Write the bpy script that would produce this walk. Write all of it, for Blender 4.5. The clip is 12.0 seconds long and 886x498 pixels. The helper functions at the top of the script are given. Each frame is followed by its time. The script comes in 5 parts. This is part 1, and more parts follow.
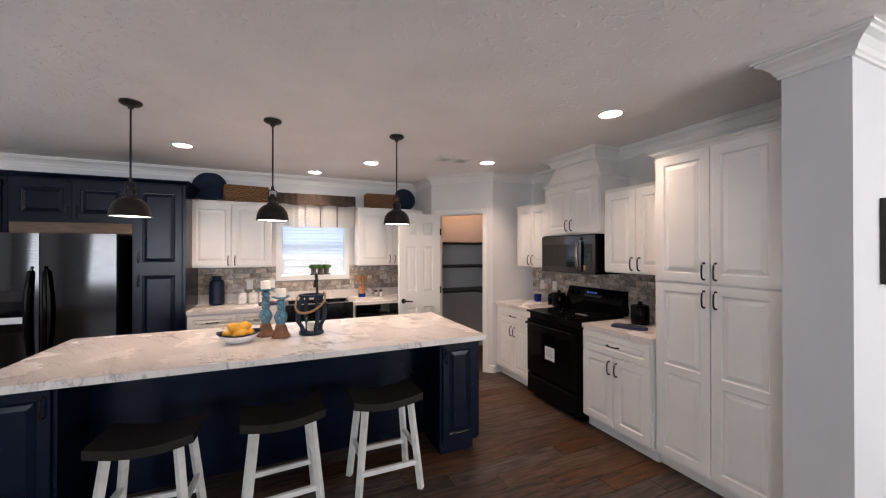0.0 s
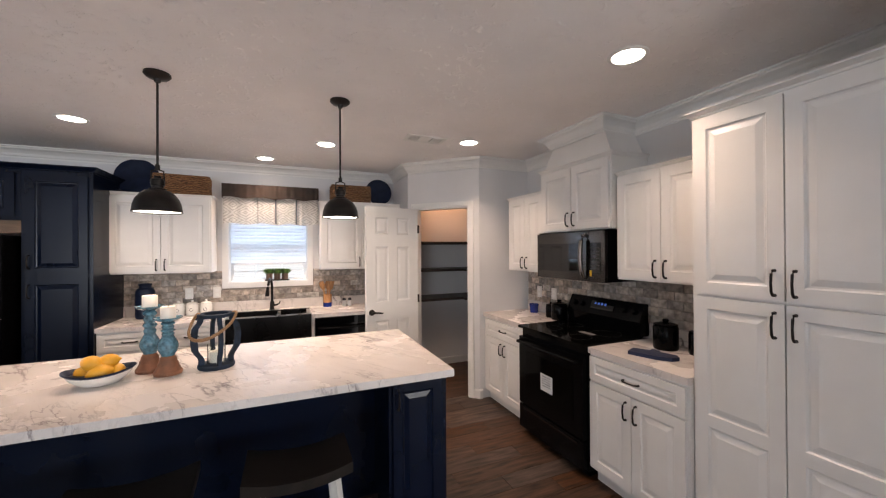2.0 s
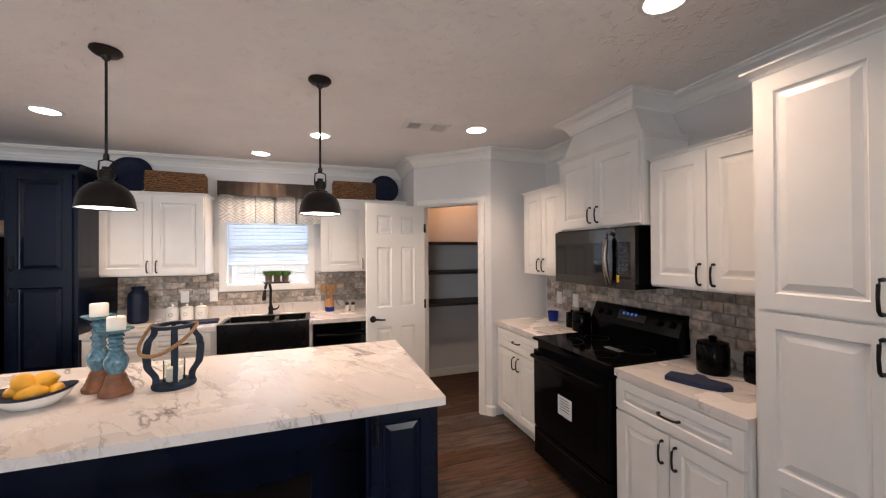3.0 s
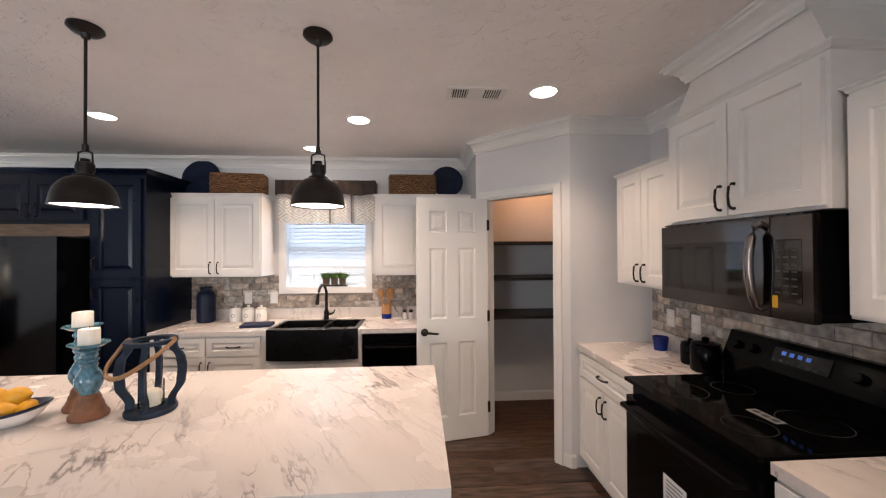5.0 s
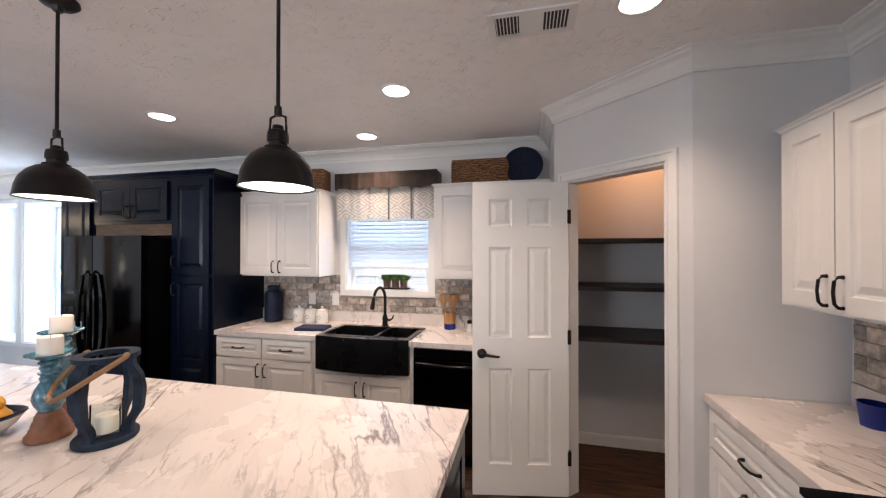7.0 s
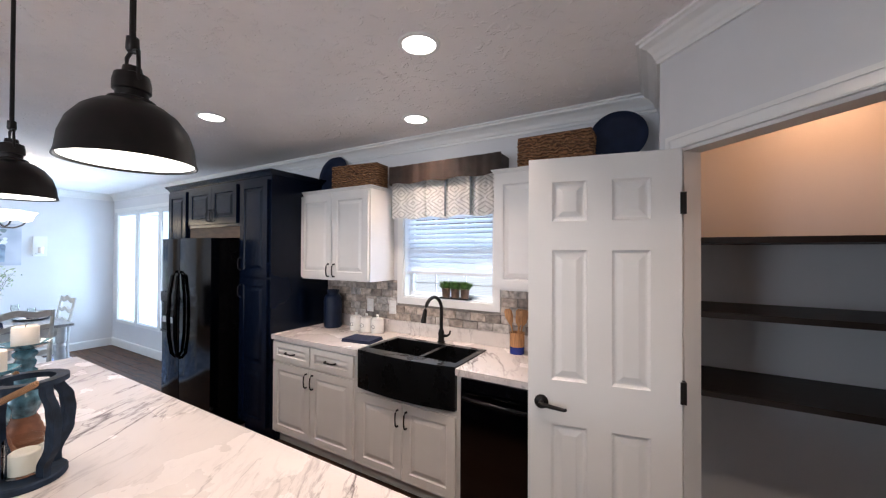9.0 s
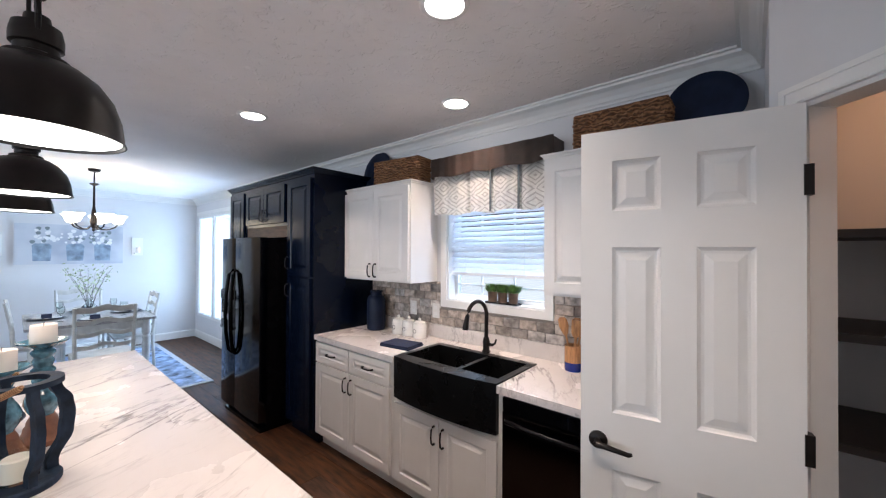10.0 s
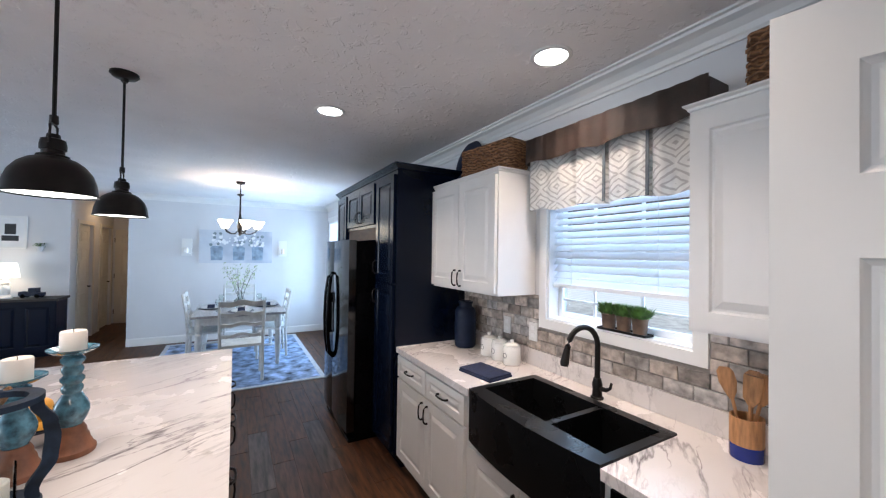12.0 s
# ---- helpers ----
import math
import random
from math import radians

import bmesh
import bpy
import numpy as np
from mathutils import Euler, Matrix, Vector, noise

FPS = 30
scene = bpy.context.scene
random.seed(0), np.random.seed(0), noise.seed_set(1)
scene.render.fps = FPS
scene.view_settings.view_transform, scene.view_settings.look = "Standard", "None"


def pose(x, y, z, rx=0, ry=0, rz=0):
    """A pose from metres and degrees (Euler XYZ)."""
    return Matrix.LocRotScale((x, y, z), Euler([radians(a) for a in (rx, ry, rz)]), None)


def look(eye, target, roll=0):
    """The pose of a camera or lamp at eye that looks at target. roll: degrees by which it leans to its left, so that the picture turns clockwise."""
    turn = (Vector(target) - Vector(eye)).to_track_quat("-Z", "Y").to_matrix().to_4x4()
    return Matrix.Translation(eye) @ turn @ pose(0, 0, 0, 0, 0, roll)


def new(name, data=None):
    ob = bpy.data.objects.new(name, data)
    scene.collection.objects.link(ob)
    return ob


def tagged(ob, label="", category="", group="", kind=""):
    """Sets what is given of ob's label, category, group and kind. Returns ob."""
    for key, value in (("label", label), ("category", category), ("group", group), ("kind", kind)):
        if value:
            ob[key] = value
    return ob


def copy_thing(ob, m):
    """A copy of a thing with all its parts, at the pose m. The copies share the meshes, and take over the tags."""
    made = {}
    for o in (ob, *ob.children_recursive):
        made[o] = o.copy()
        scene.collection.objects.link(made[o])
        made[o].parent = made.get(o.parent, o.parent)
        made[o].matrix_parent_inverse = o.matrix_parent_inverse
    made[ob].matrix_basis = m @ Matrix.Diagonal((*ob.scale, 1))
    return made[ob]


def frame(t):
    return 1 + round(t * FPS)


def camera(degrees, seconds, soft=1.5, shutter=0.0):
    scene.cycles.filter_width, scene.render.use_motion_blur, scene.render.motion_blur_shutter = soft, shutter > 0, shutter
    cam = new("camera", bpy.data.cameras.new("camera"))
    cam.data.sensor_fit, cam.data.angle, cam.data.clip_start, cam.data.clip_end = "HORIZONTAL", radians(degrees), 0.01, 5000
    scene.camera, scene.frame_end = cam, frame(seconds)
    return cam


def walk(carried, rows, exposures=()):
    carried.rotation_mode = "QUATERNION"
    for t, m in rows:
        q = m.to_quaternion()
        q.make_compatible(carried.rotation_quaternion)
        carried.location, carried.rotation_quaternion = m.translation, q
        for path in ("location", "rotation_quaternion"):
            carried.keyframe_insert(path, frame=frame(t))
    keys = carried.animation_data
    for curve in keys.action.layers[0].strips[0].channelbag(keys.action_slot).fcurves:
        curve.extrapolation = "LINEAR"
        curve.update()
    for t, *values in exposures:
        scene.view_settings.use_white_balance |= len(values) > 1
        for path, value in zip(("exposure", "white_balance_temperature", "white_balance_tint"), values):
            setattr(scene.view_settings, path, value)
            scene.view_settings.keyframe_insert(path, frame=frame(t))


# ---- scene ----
cam = camera(101.15, 12.0, soft=1.2)
# seconds, place, tilt, roll, heading
ROWS = [
    (0.0, -0.027, -0.013, 1.567, 90.22, 0.05, -23.64),
    (0.5, 0.129, 0.158, 1.561, 90.21, 0.14, -23.78),
    (1.0, 0.267, 0.304, 1.573, 90.25, 0.19, -23.70),
    (1.5, 0.417, 0.456, 1.571, 90.22, 0.26, -23.48),
    (2.0, 0.560, 0.588, 1.575, 90.24, 0.32, -22.95),
    (2.5, 0.713, 0.734, 1.579, 90.30, 0.35, -21.45),
    (3.0, 0.852, 0.861, 1.577, 90.36, 0.39, -19.10),
    (5.0, 1.316, 1.393, 1.588, 90.47, 0.30, -3.79),
    (5.5, 1.421, 1.551, 1.589, 90.45, 0.29, 0.71),
    (6.0, 1.505, 1.700, 1.592, 90.36, 0.17, 5.08),
    (6.5, 1.596, 1.871, 1.596, 90.37, 0.06, 9.51),
    (7.0, 1.654, 2.024, 1.589, 90.44, -0.02, 13.16),
    (9.0, 1.818, 2.716, 1.610, 90.50, -0.27, 30.43),
    (9.5, 1.811, 2.874, 1.615, 90.50, -0.36, 35.73),
    (10.0, 1.787, 3.019, 1.601, 90.52, -0.31, 40.36),
    (10.5, 1.746, 3.181, 1.606, 90.60, -0.40, 45.59),
    (11.0, 1.697, 3.315, 1.610, 90.66, -0.47, 50.14),
    (11.5, 1.632, 3.461, 1.616, 90.72, -0.66, 55.35),
    (12.0, 1.573, 3.568, 1.619, 90.73, -0.82, 60.27),
]
walk(cam, [(t, pose(x, y, z, rx, ry, rz)) for t, x, y, z, rx, ry, rz in ROWS],
     [(0, 0.12, 6700, 11), (3, 0.1, 6950, 11), (6.5, 0.05, 6700, 11), (9, -0.02, 6100, 9), (12, -0.05, 5780, 5)])

# ---- world, lights ----
CEIL, BACK, EAST, WEST = 2.56, 5.25, 3.05, -6.25
world = bpy.data.worlds.new("sky")
scene.world = world
world.use_nodes = True
wn = world.node_tree.nodes
sky = wn.new("ShaderNodeTexSky")
sky.sky_type, sky.sun_disc = "NISHITA", False
sky.sun_elevation, sky.sun_rotation = radians(38), radians(150)
world.node_tree.links.new(sky.outputs[0], wn["Background"].inputs[0])
wn["Background"].inputs[1].default_value = 0.15
sun = new("sun", bpy.data.lights.new("sun", "SUN"))
sun.data.energy, sun.data.angle, sun.data.color = 4.5, radians(0.6), (1, 0.95, 0.88)
sun.matrix_world = look((8, -14, 14), (0, 0, 0))

WARM = (1.0, 0.755, 0.60)
DAY = (0.56, 0.75, 1.0)


def area_lamp(name, m, sx, sy, watts, color, shape="RECTANGLE", spread=180):
    d = bpy.data.lights.new(name, "AREA")
    d.shape, d.size, d.energy, d.color, d.spread = shape, sx, watts, color, radians(spread)
    if shape == "RECTANGLE":
        d.size_y = sy
    ob = new(name, d)
    ob.matrix_world = m
    return ob


CANS = [(2.149, 1.919), (2.078, 3.552), (0.881, 4.086), (-0.90, 4.10), (0.335, 4.849)]
PENDANTS = [(-0.96, 3.038), (-0.103, 3.042), (0.872, 3.04)]
for i, (cx, cy) in enumerate(CANS):
    area_lamp("can_light", pose(cx, cy, CEIL - 0.012), 0.14, 0.14, (5.5, 7.2, 8.9, 8.9, 8.9)[i], WARM, "DISK", 110)
for cx, cy in PENDANTS:
    area_lamp("pendant_light", pose(cx, cy, CEIL - 0.770), 0.19, 0.19, 3.0, WARM, "DISK", 160)
area_lamp("closet_light", pose(2.55, 4.95, CEIL - 0.06), 0.2, 0.2, 4.3, (1.0, 0.5, 0.26), "DISK")
area_lamp("hall_light", pose(-7.6, 1.65, CEIL - 0.06), 0.2, 0.2, 3.8, (1.0, 0.62, 0.32), "DISK")
# daylight standing in the openings
area_lamp("window_daylight", pose(0.355, BACK + 0.10, 1.65, -90, 0, 0), 0.8, 0.85, 18, DAY)
area_lamp("bay_daylight", pose(-4.95, BACK + 0.34, 1.33, -90, 0, 0), 2.1, 1.6, 158, DAY)
# south openings are unseen; west lamp is added fill, both tilt up to brighten the ceiling
area_lamp("living_daylight", pose(4.0, -4.45, 1.4, 133, 0, 0), 3.0, 1.9, 215, (0.93, 0.95, 1.0))
area_lamp("living_fill_west", pose(-3.0, -4.45, 1.4, 133, 0, 0), 2.6, 1.9, 160, (0.8, 0.88, 1.0))

# ---- materials ----


def mat(name, color, rough=0.5, metal=0.0, vary=0.08, scale=6.0, bump=0.0, bump_scale=60.0, coat=0.0, random_piece=0.0, stretch=None, spec=0.5):
    m = bpy.data.materials.new(name)
    m.use_nodes = True
    nt = m.node_tree
    b = nt.nodes["Principled BSDF"]
    b.inputs["Roughness"].default_value = rough
    b.inputs["Metallic"].default_value = metal
    b.inputs["Coat Weight"].default_value = coat
    b.inputs["Specular IOR Level"].default_value = spec
    co = nt.nodes.new("ShaderNodeTexCoord")
    mp = nt.nodes.new("ShaderNodeMapping")
    nt.links.new(co.outputs["Object"], mp.inputs[0])
    if stretch:
        mp.inputs["Scale"].default_value = stretch
    n1 = nt.nodes.new("ShaderNodeTexNoise")
    n1.inputs["Scale"].default_value, n1.inputs["Detail"].default_value = scale, 6
    nt.links.new(mp.outputs[0], n1.inputs[0])
    ramp = nt.nodes.new("ShaderNodeValToRGB")
    lo = [max(0, c * (1 - vary * 2)) for c in color]
    hi = [min(1, c * (1 + vary * 2)) for c in color]
    ramp.color_ramp.elements[0].color, ramp.color_ramp.elements[1].color = (*lo, 1), (*hi, 1)
    ramp.color_ramp.elements[0].position, ramp.color_ramp.elements[1].position = 0.3, 0.7
    nt.links.new(n1.outputs["Fac"], ramp.inputs[0])
    out = ramp.outputs[0]
    if random_piece:
        info = nt.nodes.new("ShaderNodeObjectInfo")
        shift = nt.nodes.new("ShaderNodeVectorMath")
        shift.operation = "MULTIPLY"
        shift.inputs[1].default_value = (37.0, 61.0, 17.0)
        nt.links.new(info.outputs["Random"], shift.inputs[0])
        nt.links.new(shift.outputs[0], mp.inputs["Location"])
        hs = nt.nodes.new("ShaderNodeHueSaturation")
        mr = nt.nodes.new("ShaderNodeMapRange")
        mr.inputs["To Min"].default_value, mr.inputs["To Max"].default_value = 1 - random_piece, 1 + random_piece
        nt.links.new(info.outputs["Random"], mr.inputs["Value"])
        nt.links.new(mr.outputs[0], hs.inputs["Value"])
        far = nt.nodes.new("ShaderNodeMath")
        far.operation = "MULTIPLY"
        far.inputs[1].default_value = 7.13
        fracn = nt.nodes.new("ShaderNodeMath")
        fracn.operation = "FRACT"
        sat = nt.nodes.new("ShaderNodeMapRange")
        sat.inputs["To Min"].default_value, sat.inputs["To Max"].default_value = 0.45, 1.35
        nt.links.new(info.outputs["Random"], far.inputs[0])
        nt.links.new(far.outputs[0], fracn.inputs[0])
        nt.links.new(fracn.outputs[0], sat.inputs["Value"])
        nt.links.new(sat.outputs[0], hs.inputs["Saturation"])
        nt.links.new(out, hs.inputs["Color"])
        out = hs.outputs[0]
    nt.links.new(out, b.inputs["Base Color"])
    rr = nt.nodes.new("ShaderNodeMapRange")
    rr.inputs["To Min"].default_value, rr.inputs["To Max"].default_value = max(0.02, rough * 0.85), min(1, rough * 1.15)
    nt.links.new(n1.outputs["Fac"], rr.inputs["Value"])
    nt.links.new(rr.outputs[0], b.inputs["Roughness"])
    if bump:
        n2 = nt.nodes.new("ShaderNodeTexNoise")
        n2.inputs["Scale"].default_value, n2.inputs["Detail"].default_value = bump_scale, 4
        nt.links.new(mp.outputs[0], n2.inputs[0])
        bp = nt.nodes.new("ShaderNodeBump")
        bp.inputs["Strength"].default_value, bp.inputs["Distance"].default_value = bump, 0.004
        nt.links.new(n2.outputs["Fac"], bp.inputs["Height"])
        nt.links.new(bp.outputs[0], b.inputs["Normal"])
    return m


def emit(name, color, strength):
    m = bpy.data.materials.new(name)
    m.use_nodes = True
    b = m.node_tree.nodes["Principled BSDF"]
    b.inputs["Base Color"].default_value = (*color, 1)
    b.inputs["Emission Color"].default_value = (*color, 1)
    b.inputs["Emission Strength"].default_value = strength
    return m


def glass_mat(name, color=(1, 1, 1), rough=0.0, thin=True, ior=1.3):
    m = bpy.data.materials.new(name)
    m.use_nodes = True
    nt = m.node_tree
    if thin:
        tr, gl, mix = nt.nodes.new("ShaderNodeBsdfTransparent"), nt.nodes.new("ShaderNodeBsdfGlossy"), nt.nodes.new("ShaderNodeMixShader")
        tr.inputs[0].default_value = (*color, 1)
        gl.inputs["Roughness"].default_value = 0.02
        fr = nt.nodes.new("ShaderNodeFresnel")
        fr.inputs[0].default_value = ior
        nt.links.new(fr.outputs[0], mix.inputs[0])
        nt.links.new(tr.outputs[0], mix.inputs[1])
        nt.links.new(gl.outputs[0], mix.inputs[2])
        nt.links.new(mix.outputs[0], nt.nodes["Material Output"].inputs[0])
    else:
        b = nt.nodes["Principled BSDF"]
        b.inputs["Base Color"].default_value = (*color, 1)
        b.inputs["Transmission Weight"].default_value, b.inputs["Roughness"].default_value = 1, rough
    return m


def marble_mat():
    """White laminate with grey-brown veins that drift along one direction."""
    m = mat("marble_laminate", (0.67, 0.625, 0.60), 0.27, vary=0.02, scale=3)
    nt = m.node_tree
    b = nt.nodes["Principled BSDF"]
    base = b.inputs["Base Color"].links[0].from_socket
    co = nt.nodes.new("ShaderNodeTexCoord")
    mp = nt.nodes.new("ShaderNodeMapping")
    mp.inputs["Rotation"].default_value = (0, 0, radians(121))
    mp.vector_type = "TEXTURE"
    mp.inputs["Scale"].default_value = (1.2, 0.27, 0.7)
    nt.links.new(co.outputs["Object"], mp.inputs[0])
    last = base
    for sc, width, amount, col in ((1.25, 0.02, 0.95, (0.13, 0.105, 0.11)), (2.4, 0.016, 0.75, (0.15, 0.12, 0.125)), (0.9, 0.13, 0.3, (0.42, 0.37, 0.36)), (5.5, 0.03, 0.25, (0.30, 0.26, 0.25))):
        n = nt.nodes.new("ShaderNodeTexNoise")
        n.inputs["Scale"].default_value, n.inputs["Detail"].default_value = sc, 7
        n.inputs["Roughness"].default_value, n.inputs["Distortion"].default_value = 0.55, 0.22
        nt.links.new(mp.outputs[0], n.inputs[0])
        sub = nt.nodes.new("ShaderNodeMath")
        sub.operation = "SUBTRACT"
        sub.inputs[1].default_value = 0.5
        ab = nt.nodes.new("ShaderNodeMath")
        ab.operation = "ABSOLUTE"
        nt.links.new(n.outputs["Fac"], sub.inputs[0])
        nt.links.new(sub.outputs[0], ab.inputs[0])
        mr = nt.nodes.new("ShaderNodeMapRange")
        mr.inputs["From Min"].default_value, mr.inputs["From Max"].default_value = 0.0, width
        mr.inputs["To Min"].default_value, mr.inputs["To Max"].default_value = amount, 0.0
        nt.links.new(ab.outputs[0], mr.inputs["Value"])
        patch = nt.nodes.new("ShaderNodeTexNoise")
        patch.inputs["Scale"].default_value = sc * 0.9
        nt.links.new(co.outputs["Object"], patch.inputs[0])
        pm = nt.nodes.new("ShaderNodeMapRange")
        pm.inputs["From Min"].default_value, pm.inputs["From Max"].default_value = 0.465, 0.61
        nt.links.new(patch.outputs["Fac"], pm.inputs["Value"])
        mul = nt.nodes.new("ShaderNodeMath")
        mul.operation = "MULTIPLY"
        nt.links.new(mr.outputs[0], mul.inputs[0])
        nt.links.new(pm.outputs[0], mul.inputs[1])
        mix = nt.nodes.new("ShaderNodeMix")
        mix.data_type = "RGBA"
        nt.links.new(mul.outputs[0], mix.inputs[0])
        nt.links.new(last, mix.inputs[6])
        mix.inputs[7].default_value = (*col, 1)
        last = mix.outputs[2]
    nt.links.new(last, b.inputs["Base Color"])
    return m


def knockdown_mat():
    """Ceiling paint over knockdown texture: flattened splatters."""
    m = mat("knockdown_ceiling", (0.91, 0.88, 0.87), 0.75, vary=0.02, scale=2)
    nt = m.node_tree
    b = nt.nodes["Principled BSDF"]
    co = nt.nodes.new("ShaderNodeTexCoord")
    n = nt.nodes.new("ShaderNodeTexNoise")
    n.inputs["Scale"].default_value, n.inputs["Detail"].default_value, n.inputs["Distortion"].default_value = 24, 3, 0.6
    nt.links.new(co.outputs["Object"], n.inputs[0])
    mr = nt.nodes.new("ShaderNodeMapRange")
    mr.inputs["From Min"].default_value, mr.inputs["From Max"].default_value = 0.56, 0.70
    nt.links.new(n.outputs["Fac"], mr.inputs["Value"])
    bp = nt.nodes.new("ShaderNodeBump")
    bp.inputs["Strength"].default_value, bp.inputs["Distance"].default_value = 0.78, 0.006
    nt.links.new(mr.outputs[0], bp.inputs["Height"])
    nt.links.new(bp.outputs[0], b.inputs["Normal"])
    return m


def wave_mat(name, c1, c2, scale, distortion, rough=0.8, direction="X", bump=0.3):
    m = mat(name, c1, rough, vary=0.1, scale=20)
    nt = m.node_tree
    b = nt.nodes["Principled BSDF"]
    co = nt.nodes.new("ShaderNodeTexCoord")
    w = nt.nodes.new("ShaderNodeTexWave")
    w.bands_direction = direction
    w.inputs["Scale"].default_value, w.inputs["Distortion"].default_value, w.inputs["Detail"].default_value = scale, distortion, 3
    nt.links.new(co.outputs["Object"], w.inputs[0])
    mix = nt.nodes.new("ShaderNodeMix")
    mix.data_type = "RGBA"
    nt.links.new(w.outputs["Fac"], mix.inputs[0])
    mix.inputs[6].default_value, mix.inputs[7].default_value = (*c1, 1), (*c2, 1)
    nt.links.new(mix.outputs[2], b.inputs["Base Color"])
    bp = nt.nodes.new("ShaderNodeBump")
    bp.inputs["Strength"].default_value, bp.inputs["Distance"].default_value = bump, 0.004
    nt.links.new(w.outputs["Fac"], bp.inputs["Height"])
    nt.links.new(bp.outputs[0], b.inputs["Normal"])
    return m


def diamond_mat():
    """Cream valance cloth woven with nested diamonds."""
    m = mat("diamond_cloth", (0.80, 0.78, 0.74), 0.9, vary=0.05, scale=30, bump=0.3, bump_scale=400)
    nt = m.node_tree
    b = nt.nodes["Principled BSDF"]
    co = nt.nodes.new("ShaderNodeTexCoord")
    sp = nt.nodes.new("ShaderNodeSeparateXYZ")
    nt.links.new(co.outputs["Object"], sp.inputs[0])

    def op(kind, a, c=None):
        n = nt.nodes.new("ShaderNodeMath")
        n.operation = kind
        for i, v in enumerate((a, c)):
            if v is None:
                continue
            if isinstance(v, (int, float)):
                n.inputs[i].default_value = v
            else:
                nt.links.new(v, n.inputs[i])
        return n.outputs[0]

    wob = nt.nodes.new("ShaderNodeTexNoise")
    wob.inputs["Scale"].default_value = 14
    nt.links.new(co.outputs["Object"], wob.inputs[0])
    u = op("PINGPONG", op("ADD", sp.outputs[0], 4.0), 0.125)
    v = op("PINGPONG", op("ADD", sp.outputs[2], 4.03), 0.085)
    s = op("ADD", op("MULTIPLY", u, 1.0), op("MULTIPLY", v, 1.5))
    s = op("ADD", s, op("MULTIPLY", wob.outputs["Fac"], 0.05))
    rings = op("PINGPONG", s, 0.023)
    f = op("GREATER_THAN", rings, 0.0155)
    mix = nt.nodes.new("ShaderNodeMix")
    mix.data_type = "RGBA"
    nt.links.new(op("MULTIPLY", f, 0.5), mix.inputs[0])
    nt.links.new(b.inputs["Base Color"].links[0].from_socket, mix.inputs[6])
    mix.inputs[7].default_value = (0.30, 0.27, 0.25, 1)
    nt.links.new(mix.outputs[2], b.inputs["Base Color"])
    return m


WALL = mat("grey_wall_paint", (0.69, 0.685, 0.69), 0.6, vary=0.012, scale=3, bump=0.05, bump_scale=180)
CEILING = knockdown_mat()
TRIM = mat("white_trim_paint", (0.80, 0.79, 0.77), 0.35, vary=0.01, scale=4)
WHITE = mat("white_cabinet_paint", (0.765, 0.745, 0.72), 0.32, vary=0.015, scale=5, bump=0.02, bump_scale=200)
NAVY = mat("navy_cabinet_paint", (0.0019, 0.0048, 0.0150), 0.25, vary=0.05, scale=2, spec=0.24)
MARBLE = marble_mat()
BRONZE = mat("dark_bronze_metal", (0.012, 0.009, 0.008), 0.38, 0.3, vary=0.1, scale=30, spec=0.35)
BLACK = mat("black_enamel", (0.0025, 0.0025, 0.003), 0.16, vary=0.1, scale=5, spec=0.1)
BLACKSTEEL = mat("black_stainless", (0.075, 0.069, 0.067), 0.14, 1.0, vary=0.07, scale=14, stretch=(1, 1, 20))
FRIDGESTEEL = mat("glossy_black_stainless", (0.062, 0.061, 0.063), 0.1, 1.0, vary=0.05, scale=9, stretch=(1, 1, 14))
BLACKGLASS = mat("black_glass", (0.002, 0.002, 0.0025), 0.04, vary=0.05, scale=3, spec=0.45)
COOKGLASS = mat("black_ceramic_glass", (0.002, 0.002, 0.002), 0.07, vary=0.05, scale=3, spec=0.07)
SINKBLACK = mat("black_sink_composite", (0.005, 0.005, 0.0055), 0.28, vary=0.04, scale=8, spec=0.3)
FLOORWOOD = mat("wood_look_tile", (0.058, 0.030, 0.0185), 0.5, vary=0.4, scale=5, spec=0.32, bump=0.22, bump_scale=22, random_piece=0.22, stretch=(1, 7, 1))
GROUT = mat("dark_grout", (0.050, 0.036, 0.028), 0.8, vary=0.1, scale=20)
STONE = mat("tumbled_stone_tile", (0.37, 0.32, 0.28), 0.55, vary=0.24, scale=24, bump=0.35, bump_scale=60, random_piece=0.38)
MORTAR = mat("pale_mortar", (0.31, 0.275, 0.245), 0.9, vary=0.06, scale=60)
DARKWOOD = mat("dark_shelf_wood", (0.016, 0.010, 0.008), 0.5, vary=0.2, scale=8, stretch=(1, 8, 1))
SEATWOOD = mat("espresso_seat_wood", (0.011, 0.008, 0.0065), 0.55, spec=0.25, vary=0.3, scale=10, bump=0.2, bump_scale=40, stretch=(1, 9, 1))
WORNWHITE = mat("worn_white_paint", (0.62, 0.61, 0.58), 0.55, vary=0.07, scale=14, bump=0.1, bump_scale=40)
WICKER = wave_mat("woven_seagrass", (0.31, 0.155, 0.068), (0.10, 0.045, 0.02), 16, 11, bump=0.8, direction="Z")
NAVYWARE = mat("navy_glaze", (0.007, 0.013, 0.034), 0.35, vary=0.15, scale=12, spec=0.25)
BLUEGLAZE = mat("crackled_teal_glaze", (0.07, 0.17, 0.23), 0.15, vary=0.3, scale=40, bump=0.15, bump_scale=90, coat=0.4)
TERRA = mat("brown_carved_wood", (0.21, 0.085, 0.042), 0.55, vary=0.2, scale=18, bump=0.25, bump_scale=60)
WAX = mat("ivory_wax", (0.85, 0.78, 0.70), 0.5, vary=0.02, scale=10)
